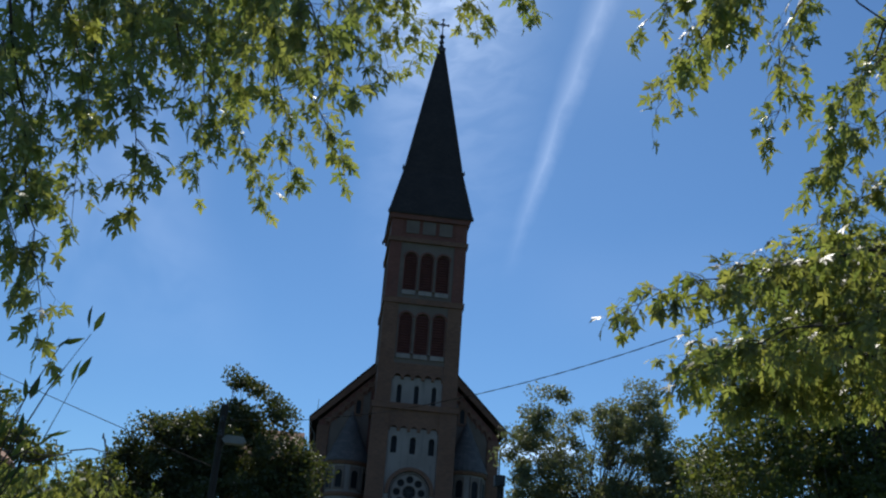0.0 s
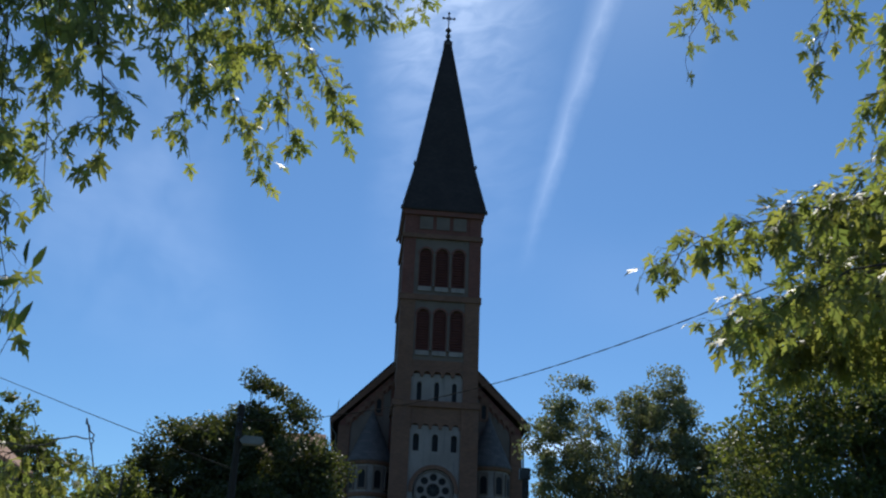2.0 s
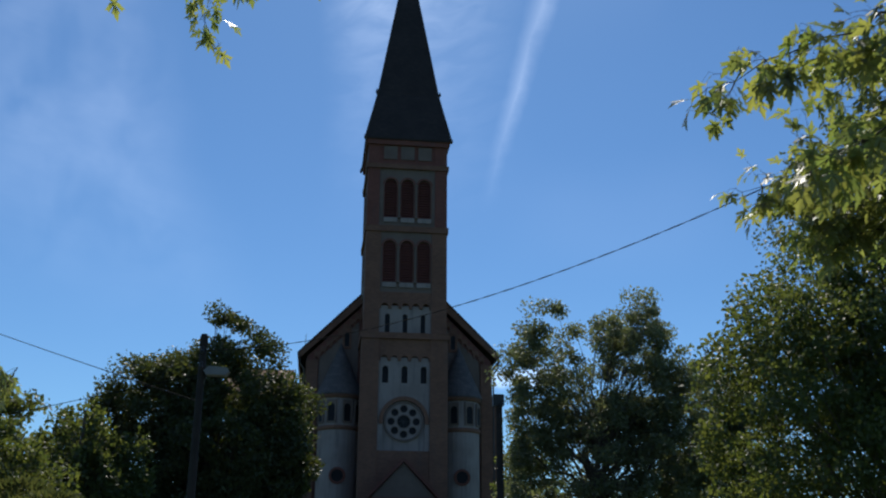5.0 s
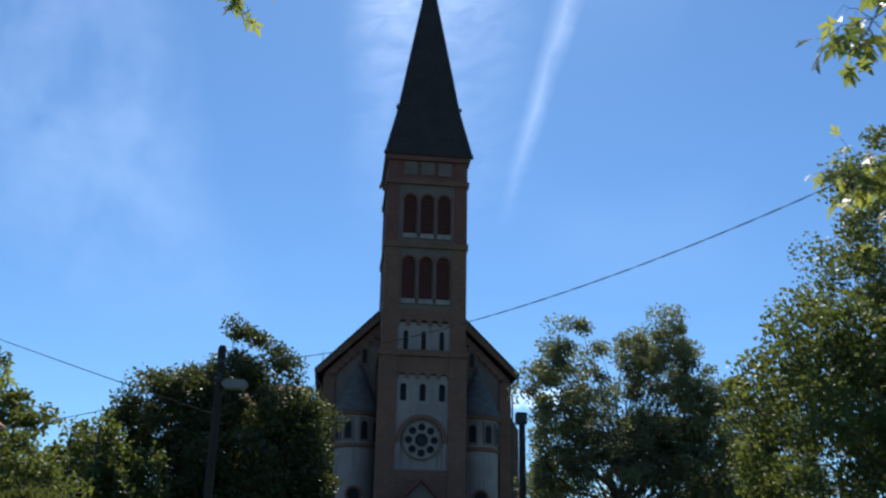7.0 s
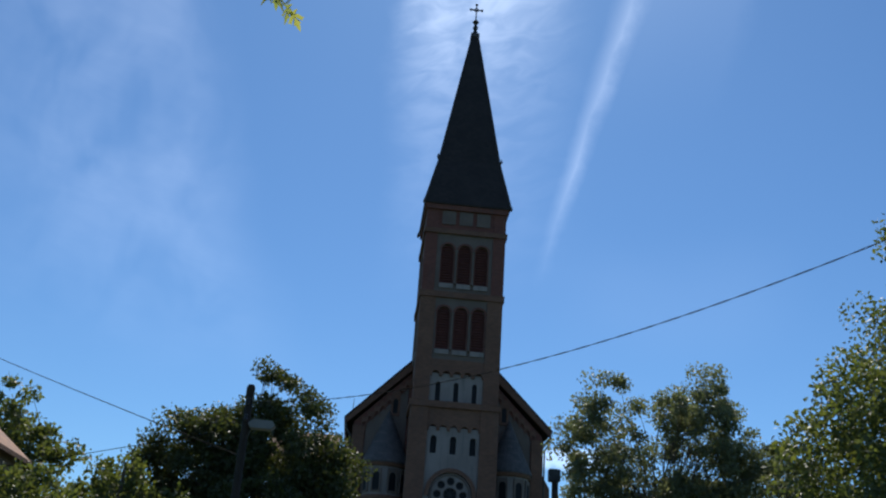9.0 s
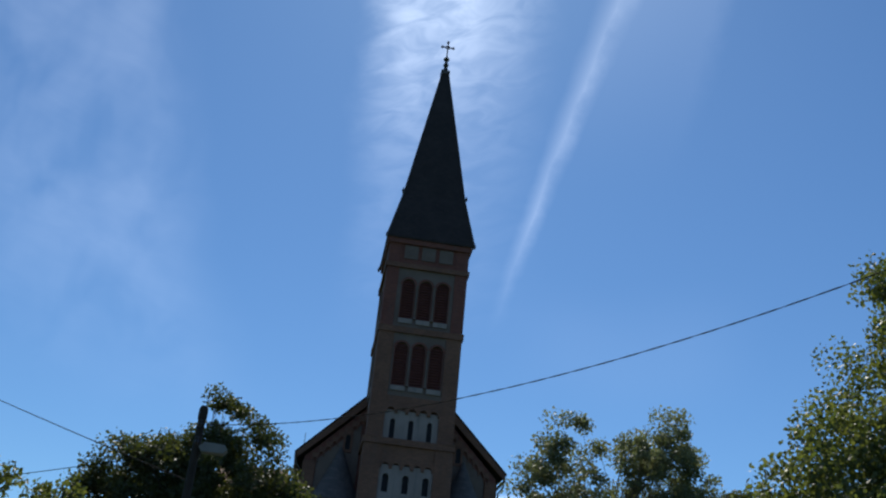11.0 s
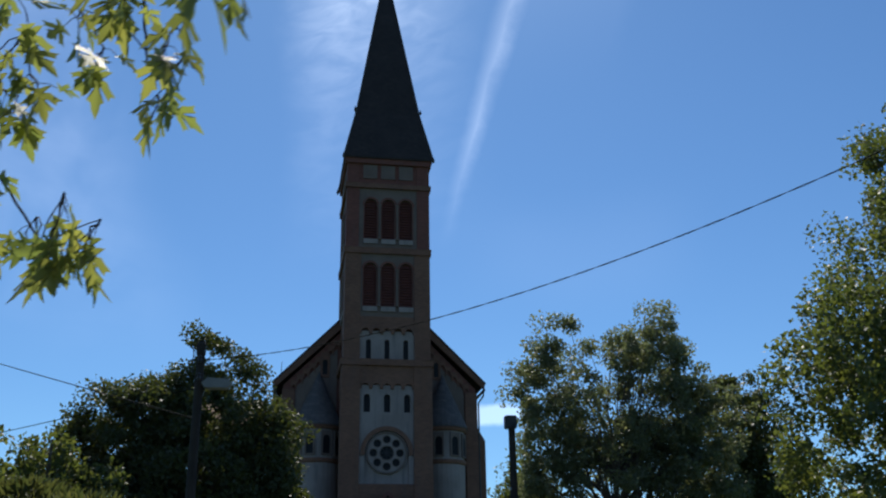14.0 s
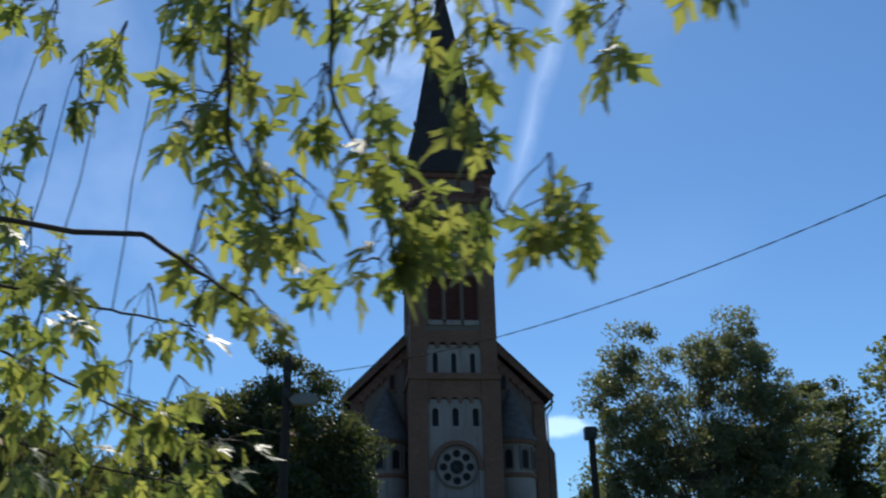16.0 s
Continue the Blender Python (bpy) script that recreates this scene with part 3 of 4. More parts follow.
def make_nave():
    nave = tagged(new("nave"), "gabled brick nave with grey plaster panels")
    nave.parent = church
    hw, eave, y0, y1 = 6.8, 17.3, 4.2, 40.0
    ridge = eave + hw + 0.05
    for x0, x1 in ((-hw, -hw + 0.7), (hw - 0.7, hw)):
        bm = bmesh.new()
        box(bm, x0, x1, y0 + 0.61, y1, 0, eave)
        part("side_wall", bm, BRICK, nave)
    bm = bmesh.new()
    prism(bm, ((-hw, 0), (hw, 0), (hw, eave), (0, ridge), (-hw, eave)), y0, y0 + 0.6)
    part("gable_wall", bm, BRICK_RED, nave)
    bm = bmesh.new()
    prism(bm, ((-hw, 0), (hw, 0), (hw, eave), (0, ridge), (-hw, eave)), y1 + 0.01, y1 + 0.6)
    part("back_wall", bm, BRICK, nave)
    for s in (-1, 1):
        # roof slope with a dark verge standing proud of the gable
        bm = bmesh.new()
        up = 0.2 if s > 0 else 0.0
        prism(bm, ((s * 7.52, 17.43 + up), (s * 7.52, 17.54 + up), (0, 25.2), (0, 25.07)), y0 - 0.28, y1 + 0.7)
        part("roof_slope", bm, SLATE, nave)
        bm = bmesh.new()
        prism(bm, ((s * 7.42, 17.05 + up), (s * 7.46, 17.46 + up), (s * 0.3, 24.74), (s * 0.3, 23.9)), y0 - 0.24, y0 + 0.02)
        part("verge_board", bm, BRICK, nave)
        # stepped brick corbels below the verge
        for i in range(9):
            x = s * (6.1 - i * 0.42)
            top = eave + (hw - abs(x)) - 0.25
            bm = bmesh.new()
            prism(bm, [(x - 0.21, top - 0.1), (x - 0.21, top - 0.75), (x - 0.14, top - 0.75)] + [(x - 0.14 * math.cos(math.pi * k / 6), top - 0.6 + 0.14 * math.sin(math.pi * k / 6)) for k in range(7)] + [(x + 0.14, top - 0.75), (x + 0.21, top - 0.75), (x + 0.21, top - 0.1)], y0 - 0.14, y0 - 0.01)
            part("corbel", bm, BRICK, nave)
        # plaster panel between the corner pier and the tower
        bm = bmesh.new()
        pts = ((s * 5.95, 11.0), (s * 5.95, 17.15), (s * 3.1, 20.0), (s * 3.1, 11.0))
        prism(bm, pts, y0 - 0.055, y0 - 0.004)
        part("plaster_panel", bm, STONE, nave)
        bm = bmesh.new()
        arch_plate(bm, s * 3.95 - 0.32, s * 3.95 + 0.32, 17.9, 19.6, [(s * 3.95, 0.34, 18.1, 19.0)], y0 - 0.12, y0 - 0.06, 6)
        part("slit_frame", bm, BRICK, nave)
        bm = bmesh.new()
        box(bm, s * 3.95 - 0.18, s * 3.95 + 0.18, y0 - 0.075, y0 - 0.058, 18.1, 19.2)
        part("slit_window", bm, GLASS, nave)
        bm = bmesh.new()
        box(bm, min(s * 6.0, s * 6.86), max(s * 6.0, s * 6.86), y0 - 0.2, y0 - 0.002, 0, 17.0)
        part("corner_pier", bm, BRICK, nave)
        # gutter and downpipe at the eaves
        v, f = tube_arrays([(s * 7.38, y0 - 0.3, 17.2), (s * 7.38, y1, 17.2)], (0.1, 0.1), 8)
        attach("gutter", mesh_arrays("gutter", v, f), ROOFEDGE, nave)
        v, f = tube_arrays([(s * 7.36, y0 - 0.15, 17.15), (s * 7.34, y0 - 0.15, 16.8), (s * 6.98, y0 - 0.12, 16.3), (s * 6.95, y0 - 0.12, 12), (s * 6.95, y0 - 0.12, 0.2)], [0.06] * 5, 8)
        attach("downpipe", mesh_arrays("downpipe", v, f), ROOFEDGE, nave)
        # stepped corner buttress and those along the side
        for k, y in enumerate((4.6, 11.5, 18.5, 25.5, 32.5)):
            bm = bmesh.new()
            prism(bm, ((s * 6.81, 0), (s * 7.75, 0), (s * 7.75, 9.0), (s * 7.5, 9.5), (s * 7.5, 13.7), (s * 6.81, 14.9)), y, y + 0.9)
            part("buttress", bm, BRICK, nave)
        for y in (8.0, 15.0, 22.0, 29.0):
            bm = bmesh.new()
            box(bm, min(s * 6.79, s * 6.84), max(s * 6.79, s * 6.84), y, y + 1.5, 6, 13)
            part("side_window", bm, GLASS, nave)
        # round stair turret in the angle of tower and nave
        turret = tagged(new("stair_turret"), "round plastered stair turret with a slate half-cone roof")
        turret.parent = church
        c = (s * 4.35, 3.75)
        bm = bmesh.new()
        lathe(bm, ((1.46, 0), (1.46, 11.75)), c, 28)
        part("drum", bm, PLASTER, turret)
        for z0, z1, r in ((11.75, 12.05, 1.56), (14.0, 14.3, 1.62)):
            bm = bmesh.new()
            lathe(bm, ((r - 0.08, z0), (r, z0 + 0.1), (r, z1)), c, 28)
            part("band", bm, BRICK, turret)
        bm = bmesh.new()
        lathe(bm, ((1.44, 12.05), (1.44, 14.0)), c, 28)
        part("lantern_wall", bm, PLASTER, turret)
        for a in (-150, -112, -68, -30):
            bm = bmesh.new()
            arch_plate(bm, -0.36, 0.36, 12.25, 13.85, [(0, 0.5, 12.35, 13.35)], -1.52, -1.42, 6)
            bmesh.ops.transform(bm, matrix=Matrix.Translation((c[0], c[1], 0)) @ Matrix.Rotation(radians(a + 90), 4, "Z"), verts=bm.verts)
            w = part("window_frame", bm, STONE, turret)
            bm = bmesh.new()
            box(bm, -0.26, 0.26, -1.47, -1.44, 12.3, 13.65)
            bmesh.ops.transform(bm, matrix=Matrix.Translation((c[0], c[1], 0)) @ Matrix.Rotation(radians(a + 90), 4, "Z"), verts=bm.verts)
            part("pane", bm, GLASS, turret)
        bm = bmesh.new()
        lathe(bm, ((1.70, 14.25), (1.68, 14.4), (0.02, 18.2)), (c[0] - s * 0.0, c[1]), 28)
        part("cone_roof", bm, CONE, turret)
        bm = bmesh.new()
        ring_arch(bm, 0, 8.6, 0.0, 0.42, -1.475, -1.44, 0, 2 * math.pi, 16)
        bmesh.ops.transform(bm, matrix=Matrix.Translation((c[0], c[1], 0)), verts=bm.verts)
        part("oculus", bm, GLASS, turret)
        bm = bmesh.new()
        ring_arch(bm, 0, 8.6, 0.42, 0.58, -1.53, -1.40, 0, 2 * math.pi, 16)
        bmesh.ops.transform(bm, matrix=Matrix.Translation((c[0], c[1], 0)), verts=bm.verts)
        part("oculus_rim", bm, BRICK_RED, turret)
    v, f = tube_arrays([(-7.0, 4.0, 17.6), (-6.95, 4.0, 18.9)], (0.035, 0.02), 6)
    attach("lightning_rod", mesh_arrays("lightning_rod", v, f), LAMPGREY, nave, "thin pale lightning rod")


make_nave()


# ---- trees ----
def rotations(rng, count, droop=0.0, spread=1.0):
    """Random orthonormal frames as arrays: the leaf's axis, side and normal."""
    axis = rng.normal(size=(count, 3)) * spread
    axis[:, 2] -= droop
    axis /= np.linalg.norm(axis, axis=1)[:, None] + 1e-9
    other = rng.normal(size=(count, 3))
    side = np.cross(axis, other)
    side /= np.linalg.norm(side, axis=1)[:, None] + 1e-9
    return axis, side, np.cross(axis, side)


def leaf_field(name, template, faces, pos, axis, side, normal, size):
    t = np.asarray(template, float)
    v = (pos[:, None] + size[:, None, None] * (t[None, :, 0:1] * side[:, None] + t[None, :, 1:2] * axis[:, None] + t[None, :, 2:3] * normal[:, None])).reshape(-1, 3)
    f = (np.asarray(faces)[None] + (np.arange(len(pos)) * len(t))[:, None, None]).reshape(-1, len(faces[0]))
    return mesh_arrays(name, v, f)


OVAL = ((0, 0, 0), (0.34, 0.42, 0.06), (0, 1.0, -0.05), (-0.34, 0.42, 0.06))
OVAL_F = ((0, 1, 2), (0, 2, 3))


def limb_path(rng, a, b, wobble, count=7, sag=0.0):
    s = np.linspace(0, 1, count)[:, None]
    p = np.asarray(a, float) * (1 - s) + np.asarray(b, float) * s
    p[1:-1] += rng.normal(size=(count - 2, 3)) * wobble
    p[:, 2] += 4 * sag * (s * (1 - s))[:, 0]
    return p


def crown_tree(seed, label, foot, trunk_top, blobs, clumps, per_clump, clump_size, leaf, material, trunk_r=0.22, droop=0.2, category="tree", upward=0.0):
    """A tree: tapered trunk, limbs to the clumps and a crown of many small leaves in uneven clumps.
    blobs: centre and half axes of the crown's parts."""
    rng = np.random.default_rng(seed)
    tree = thing("tree" if category == "tree" else "shrub", label, category)
    tree.location = foot
    foot = np.asarray(foot, float)
    top = np.asarray(trunk_top, float)
    trunk = limb_path(rng, (0, 0, -0.1), top - foot, 0.12, 9)
    v, f = tube_arrays(trunk, np.linspace(trunk_r, trunk_r * 0.25, 9), 10)
    attach("trunk", mesh_arrays("trunk", v, f), BARK, tree, smooth=True)
    weights = np.array([b[1][0] * b[1][1] * b[1][2] for b in blobs]) ** 0.8
    weights /= weights.sum()
    pick = rng.choice(len(blobs), size=clumps, p=weights)
    d = rng.normal(size=(clumps, 3))
    d /= np.linalg.norm(d, axis=1)[:, None]
    rad = rng.uniform(0.25, 1.06, size=clumps) ** 0.55
    c = np.array([blobs[k][0] for k in pick]) + d * rad[:, None] * np.array([blobs[k][1] for k in pick]) - foot
    tubes = []
    for i in range(0, clumps):
        h = np.clip(c[i, 2] / max(top[2] - foot[2], 0.1) - rng.uniform(0.15, 0.4), 0.12, 0.97)
        start = trunk[int(h * 8)]
        path = limb_path(rng, start, c[i], 0.12, 6, 0.25)
        if i < 9:
            r = trunk_r * rng.uniform(0.25, 0.42)
            v, f = tube_arrays(path, np.linspace(r, r * 0.2, 6), 7)
            attach("limb", mesh_arrays("limb", v, f), BARK, tree, smooth=True)
        elif i % 2:
            r = trunk_r * rng.uniform(0.08, 0.16)
            tubes.append(tube_arrays(path, np.linspace(r, r * 0.2, 6), 5))
    tagged(attach("twigwork", join_tubes("twigwork", tubes), BARK, tree, smooth=True), kind="stuff")
    n = rng.poisson(per_clump, size=clumps)
    idx = np.repeat(np.arange(clumps), n)
    spread = clump_size * rng.uniform(0.55, 1.35, size=clumps)
    ball = rng.normal(size=(len(idx), 3))
    ball *= (rng.uniform(0.0, 1.0, size=len(idx)) ** 0.45 / (np.linalg.norm(ball, axis=1) + 1e-9))[:, None]
    pos = c[idx] + ball * 1.75 * spread[idx][:, None] * np.array((1, 1, 0.75 + upward))
    axis, side, normal = rotations(rng, len(idx), droop - upward)
    size = leaf * rng.uniform(0.6, 1.3, size=len(idx))
    me = leaf_field("foliage", OVAL, OVAL_F, pos, axis, side, normal, size)
    tagged(attach("foliage", me, material, tree), kind="stuff")
    return tree


crown_tree(1, "dark broad-crowned deciduous tree beside the church", (-10.76, -19.91, 0), (-10.65, -20.02, 10.87),
           [((-10.14, -19.91, 7.84), (3.74, 3.51, 3.98)), ((-9.73, -20.02, 12.29), (1.23, 1.4, 1.4)), ((-10.62, -20.01, 13.92), (0.47, 0.47, 0.26)), ((-10.68, -20.01, 13.8), (0.47, 0.47, 0.26)), ((-9.86, -20.02, 13.57), (0.82, 0.82, 0.35)), ((-8.32, -20.03, 11.95), (0.88, 1.05, 0.7)), ((-11.82, -19.89, 11.56), (1.05, 1.17, 0.94)), ((-13.55, -19.64, 9.32), (2.46, 2.46, 2.4)), ((-7.69, -20.16, 7.75), (1.87, 2.11, 3.28)), ((-15.97, -19.39, 6.14), (2.34, 2.57, 2.81)), ((-10.11, -19.91, 4.33), (4.45, 3.51, 3.04))],
           880, 190, 0.40, 0.17, FAR_LEAF, 0.34)
crown_tree(2, "leafy tree with upright pointed shoots", (-15.4, -24.6, 0), (-15.3, -24.6, 8.4),
           [((-15.3, -24.6, 5.9), (1.9, 1.8, 2.7)), ((-17.0, -24.2, 4.6), (1.8, 1.8, 2.2)), ((-13.9, -24.6, 5.0), (1.6, 1.6, 2.8))],
           200, 90, 0.25, 0.20, FRESH_LEAF, 0.2, upward=0.5)
crown_tree(3, "tall slender tree at the edge of the park", (-20.8, -18.4, 0), (-20.6, -18.4, 10.8),
           [((-20.6, -18.4, 7.6), (1.9, 1.9, 3.6)), ((-22.8, -18.4, 8.6), (2.2, 2.0, 4.2)), ((-19.4, -18.4, 4.8), (2.0, 1.8, 2.4))],
           200, 100, 0.36, 0.23, FRESH_LEAF, 0.22)
crown_tree(4, "low green trees at the edge of the park", (-18.6, -22.0, 0), (-18.6, -22.0, 5.0),
           [((-18.6, -22.0, 4.2), (2.6, 1.8, 2.5))], 110, 100, 0.36, 0.20, FRESH_LEAF, 0.16)
crown_tree(5, "grey-green tree with a double crown beside the church", (5.1, -28.4, 0), (5.3, -28.4, 7.6),
           [((3.1, -28.5, 9.4), (1.8, 1.8, 3.1)), ((6.9, -28.3, 9.7), (2.1, 2.0, 3.5)), ((5.0, -28.5, 5.8), (3.9, 2.4, 3.0)), ((8.7, -28.4, 7.6), (1.7, 1.8, 3.2))],
           540, 165, 0.31, 0.132, GREY_LEAF, 0.28)
crown_tree(6, "dark rounded tree beside the grey-green one", (11.4, -26.0, 0), (11.4, -26.0, 10.5),
           [((11.4, -26.0, 8.9), (1.5, 1.5, 2.6)), ((12.4, -26.0, 6.9), (1.9, 1.8, 3.0)), ((10.8, -26.2, 5.0), (2.6, 2.0, 3.2))], 280, 140, 0.33, 0.15, FAR_LEAF, 0.2)
crown_tree(7, "small distant tree behind the lamp post", (6.5, -10.0, 0), (6.5, -10.0, 9.6),
           [((6.5, -10.0, 7.0), (1.7, 1.7, 3.4))], 80, 90, 0.38, 0.24, FRESH_LEAF, 0.18)
crown_tree(9, "low green tree in front of the house", (-18.6, -33.6, 0), (-18.5, -33.6, 6.2),
           [((-18.3, -33.6, 4.6), (2.3, 1.6, 2.5)), ((-16.6, -32.6, 4.4), (1.7, 1.6, 2.7)), ((-15.2, -32.2, 3.6), (1.7, 1.6, 2.4))], 170, 100, 0.32, 0.17, FRESH_LEAF, 0.16)
crown_tree(8, "large green tree with dense foliage at the roadside", (8.6, -44.0, 0), (8.8, -44.0, 13.6),
           [((9.7, -44.0, 8.8), (4.2, 4.1, 5.3)), ((5.7, -44.8, 5.4), (2.8, 3.0, 2.8)), ((4.7, -45.0, 7.4), (1.4, 1.5, 1.3)), ((8.0, -44.4, 4.2), (4.4, 3.4, 2.8))],
           620, 190, 0.34, 0.125, FRESH_LEAF, 0.34)


# silver maple: deeply lobed leaves on hanging twigs
def maple_outline():
    half = ((0.0, 0.0), (0.04, 0.07), (0.17, 0.02), (0.34, 0.04), (0.22, 0.13), (0.07, 0.23), (0.25, 0.30), (0.33, 0.44), (0.50, 0.62), (0.36, 0.63), (0.33, 0.74), (0.23, 0.60), (0.065, 0.40),
            (0.10, 0.62), (0.22, 0.78), (0.12, 0.83), (0.10, 0.98), (0.0, 1.20))
    right = list(half)
    left = [(-x, y) for x, y in half[1:-1]][::-1]
    return right + left


OUT = maple_outline()
MAPLE_T = [(0, 0.34, 0.0)] + [(x, y, 0.26 * abs(x) - 0.20 * y * y - 0.25 * x * x) for x, y in OUT]
MAPLE_F = [(0, i + 1, (i + 1) % len(OUT) + 1) for i in range(len(OUT))]
LANCE_T = [(0, 0, 0), (0.13, 0.35, 0.03), (0.09, 0.7, 0.0), (0, 1.0, -0.08), (-0.09, 0.7, 0.0), (-0.13, 0.35, 0.03)]
LANCE_F = [(0, 1, 2, 3), (0, 3, 4, 5)]


def spray(rng, base, tip, sag, reach, step, leaf):
    """One hanging bough: its twigs as tubes, and the leaves' places, axes, sides, normals and sizes."""
    base, tip = np.asarray(base, float), np.asarray(tip, float)
    length = np.linalg.norm(tip - base)
    count = max(6, int(length / 0.12))
    path = limb_path(rng, base, tip, 0.012 * length, count, sag)
    thick = min(0.0035 + 0.0045 * min(length, 1.6), 0.028 * length)
    tubes = [tube_arrays(path, np.linspace(thick, 0.0015, count), 6)]
    nodes = []
    along = (tip - base) / length
    total = int(length / step)
    for i in range(total + 1):
        s = 0.08 + 0.92 * i / max(total, 1)
        at = path[min(int(s * (count - 1)), count - 1)]
        d = rng.normal(size=3)
        d -= along * d.dot(along) * 0.6
        d /= np.linalg.norm(d)
        d = d * 0.8 + along * 0.45 + np.array((0, 0, -0.35))
        d /= np.linalg.norm(d)
        r = reach * rng.uniform(0.35, 1.0) * (1.0 - 0.25 * s)
        tw = limb_path(rng, at, at + d * r, 0.035 * r, 5, 0.06 * r)
        tubes.append(tube_arrays(tw, np.linspace(0.0022, 0.001, 5), 4))
        for q in (1, 2, 3, 4, 4):
            if rng.random() < 0.86:
                nodes.append((tw[q], d))
    nodes += [(path[-1], along)] * 3
    pos, ax, si, no, sz = [], [], [], [], []
    for p, d in nodes:
        a = d * 0.45 + rng.normal(size=3) * 0.50 + np.array((0, 0, -0.72))
        a /= np.linalg.norm(a)
        up = np.array((0, 0, 1.0)) + rng.normal(size=3) * 0.55
        sd = np.cross(a, up)
        sd /= np.linalg.norm(sd) + 1e-9
        stalk = rng.uniform(0.25, 0.6) * leaf
        tubes.append(tube_arrays([p, p + a * stalk * 0.5 + np.array((0, 0, 0.004)), p + a * stalk], (0.0009, 0.0008, 0.0007), 3))
        pos.append(p + a * stalk), ax.append(a), si.append(sd), no.append(np.cross(sd, a)), sz.append(leaf * rng.uniform(0.6, 1.2))
    return tubes, tuple(np.array(q) for q in (pos, ax, si, no, sz))


def maple_tree(seed, label, foot, height, near, far, picked):
    """A silver maple whose boughs hang into the way. near: leaf clusters and their bare twigs, with leaves as
    single pieces; far: boughs of base, tip, sag, twig reach, twig step and leaf length."""
    rng = np.random.default_rng(seed)
    tree = thing("silver_maple", label, "tree", "street maples")
    foot = np.asarray(foot, float)
    top = foot + (0.3, 0.2, height)
    trunk = limb_path(rng, foot - (0, 0, 0.1), top, 0.1, 10)
    v, f = tube_arrays(trunk, np.linspace(0.26, 0.02, 10), 12)
    attach("trunk", mesh_arrays("trunk", v, f), BARK, tree, smooth=True)
    leaf_me = mesh_arrays("leaf", np.array(MAPLE_T), np.array(MAPLE_F))
    leaf_me.materials.append(MAPLE)
    rest, made = [], 0
    hubs = {}
    if near:
        clusters, twigs = near
        lines = []
        stems = [np.array(h) for h in ((-8.75, -60.55, 2.6), (-8.15, -61.35, 2.88), (-7.62, -61.36, 2.90), (-7.24, -61.6, 2.92), (-8.38, -61.2, 2.45))]
        for a, b, r in ((trunk[3], stems[1], 0.03), (stems[1], stems[2], 0.006), (stems[2], stems[3], 0.005), (trunk[3], stems[0], 0.03), (trunk[3], stems[4], 0.03)):
            v, f = tube_arrays(limb_path(rng, a, b, 0.012, 9, 0.02), np.linspace(r, min(r, 0.010) * 0.7, 9), 8)
            attach("limb", mesh_arrays("limb", v, f), BARK, tree, smooth=True)
        for twig in twigs:
            w = np.array(twig)
            k = np.linspace(0, len(w) - 1, 8 * len(w))
            p = np.stack([np.interp(k, np.arange(len(w)), w[:, c]) for c in range(3)], 1)
            p[1:-1] += rng.normal(size=(len(p) - 2, 3)) * 0.0007
            stem = min(stems, key=lambda h: np.linalg.norm(h - p[0]))
            lead = limb_path(rng, stem, p[0], 0.006, 7, 0.0)
            p = np.concatenate([lead[:-1], p])
            v, f = tube_arrays(p, np.concatenate([np.full(6, 0.0038), np.linspace(0.0036, 0.0018, len(p) - 6)]), 6)
            lines.append((p[7:], attach("branch", mesh_arrays("branch", v, f), TWIG, tree, smooth=True)))
        for c in clusters:
            c = np.array(c) + (0, 0, 0.025)
            best = min(lines, key=lambda q: np.min(np.linalg.norm(q[0] - c, axis=1)))
            at = best[0][np.argmin(np.linalg.norm(best[0] - c, axis=1))]
            tubes, field = spray(rng, c + rng.normal(size=3) * 0.012 + (0, 0, 0.06), c + rng.normal(size=3) * 0.012 + (0, 0, 0.005), 0.0, 0.065, 0.050, 0.057)
            tubes.append(tube_arrays(limb_path(rng, at, tubes[0][0][0], 0.003, 6, 0.01), np.linspace(0.0014, 0.001, 6), 5))
            tagged(attach("twigwork", join_tubes("twigwork", tubes), TWIG, best[1], smooth=True), kind="stuff")
            if made + len(field[0]) > picked:
                rest.append(field)
                continue
            for p, a, s, n, z in zip(*field):
                ob = new("leaf", leaf_me)
                ob.parent = best[1]
                m = Matrix.Identity(4)
                for r in range(3):
                    m[r][0], m[r][1], m[r][2], m[r][3] = s[r] * z, a[r] * z, n[r] * z, p[r]
                ob.matrix_basis = m
                made += 1
    for base, tip, sag, reach, step, leaf in far:
        tubes, field = spray(rng, base, tip, sag, reach, step, leaf)
        hubs.setdefault((round(base[0] * 0.8), round(base[1] * 0.8)), []).append(base)
        attach("branch", join_tubes("branch", tubes), TWIG, tree, smooth=True)
        rest.append(field)
    for (kx, ky), bases in hubs.items():
        hub = np.mean(np.array(bases), axis=0) + (-0.4 if foot[0] < -5 else 0.6, 0, 0.5)
        start = trunk[int(np.clip((hub[2] - 0.8 - foot[2]) / height, 0.2, 0.95) * 9)]
        path = limb_path(rng, start, hub, 0.06, 8, 0.35)
        v, f = tube_arrays(path, np.linspace(0.05, 0.012, 8), 7)
        attach("limb", mesh_arrays("limb", v, f), BARK, tree, smooth=True)
        for b in bases:
            v, f = tube_arrays(limb_path(rng, path[-1], b, 0.015, 8, 0.03), np.linspace(0.009, 0.005, 8), 6)
            attach("branchlet", mesh_arrays("branchlet", v, f), TWIG, tree, smooth=True)
    tubes = []
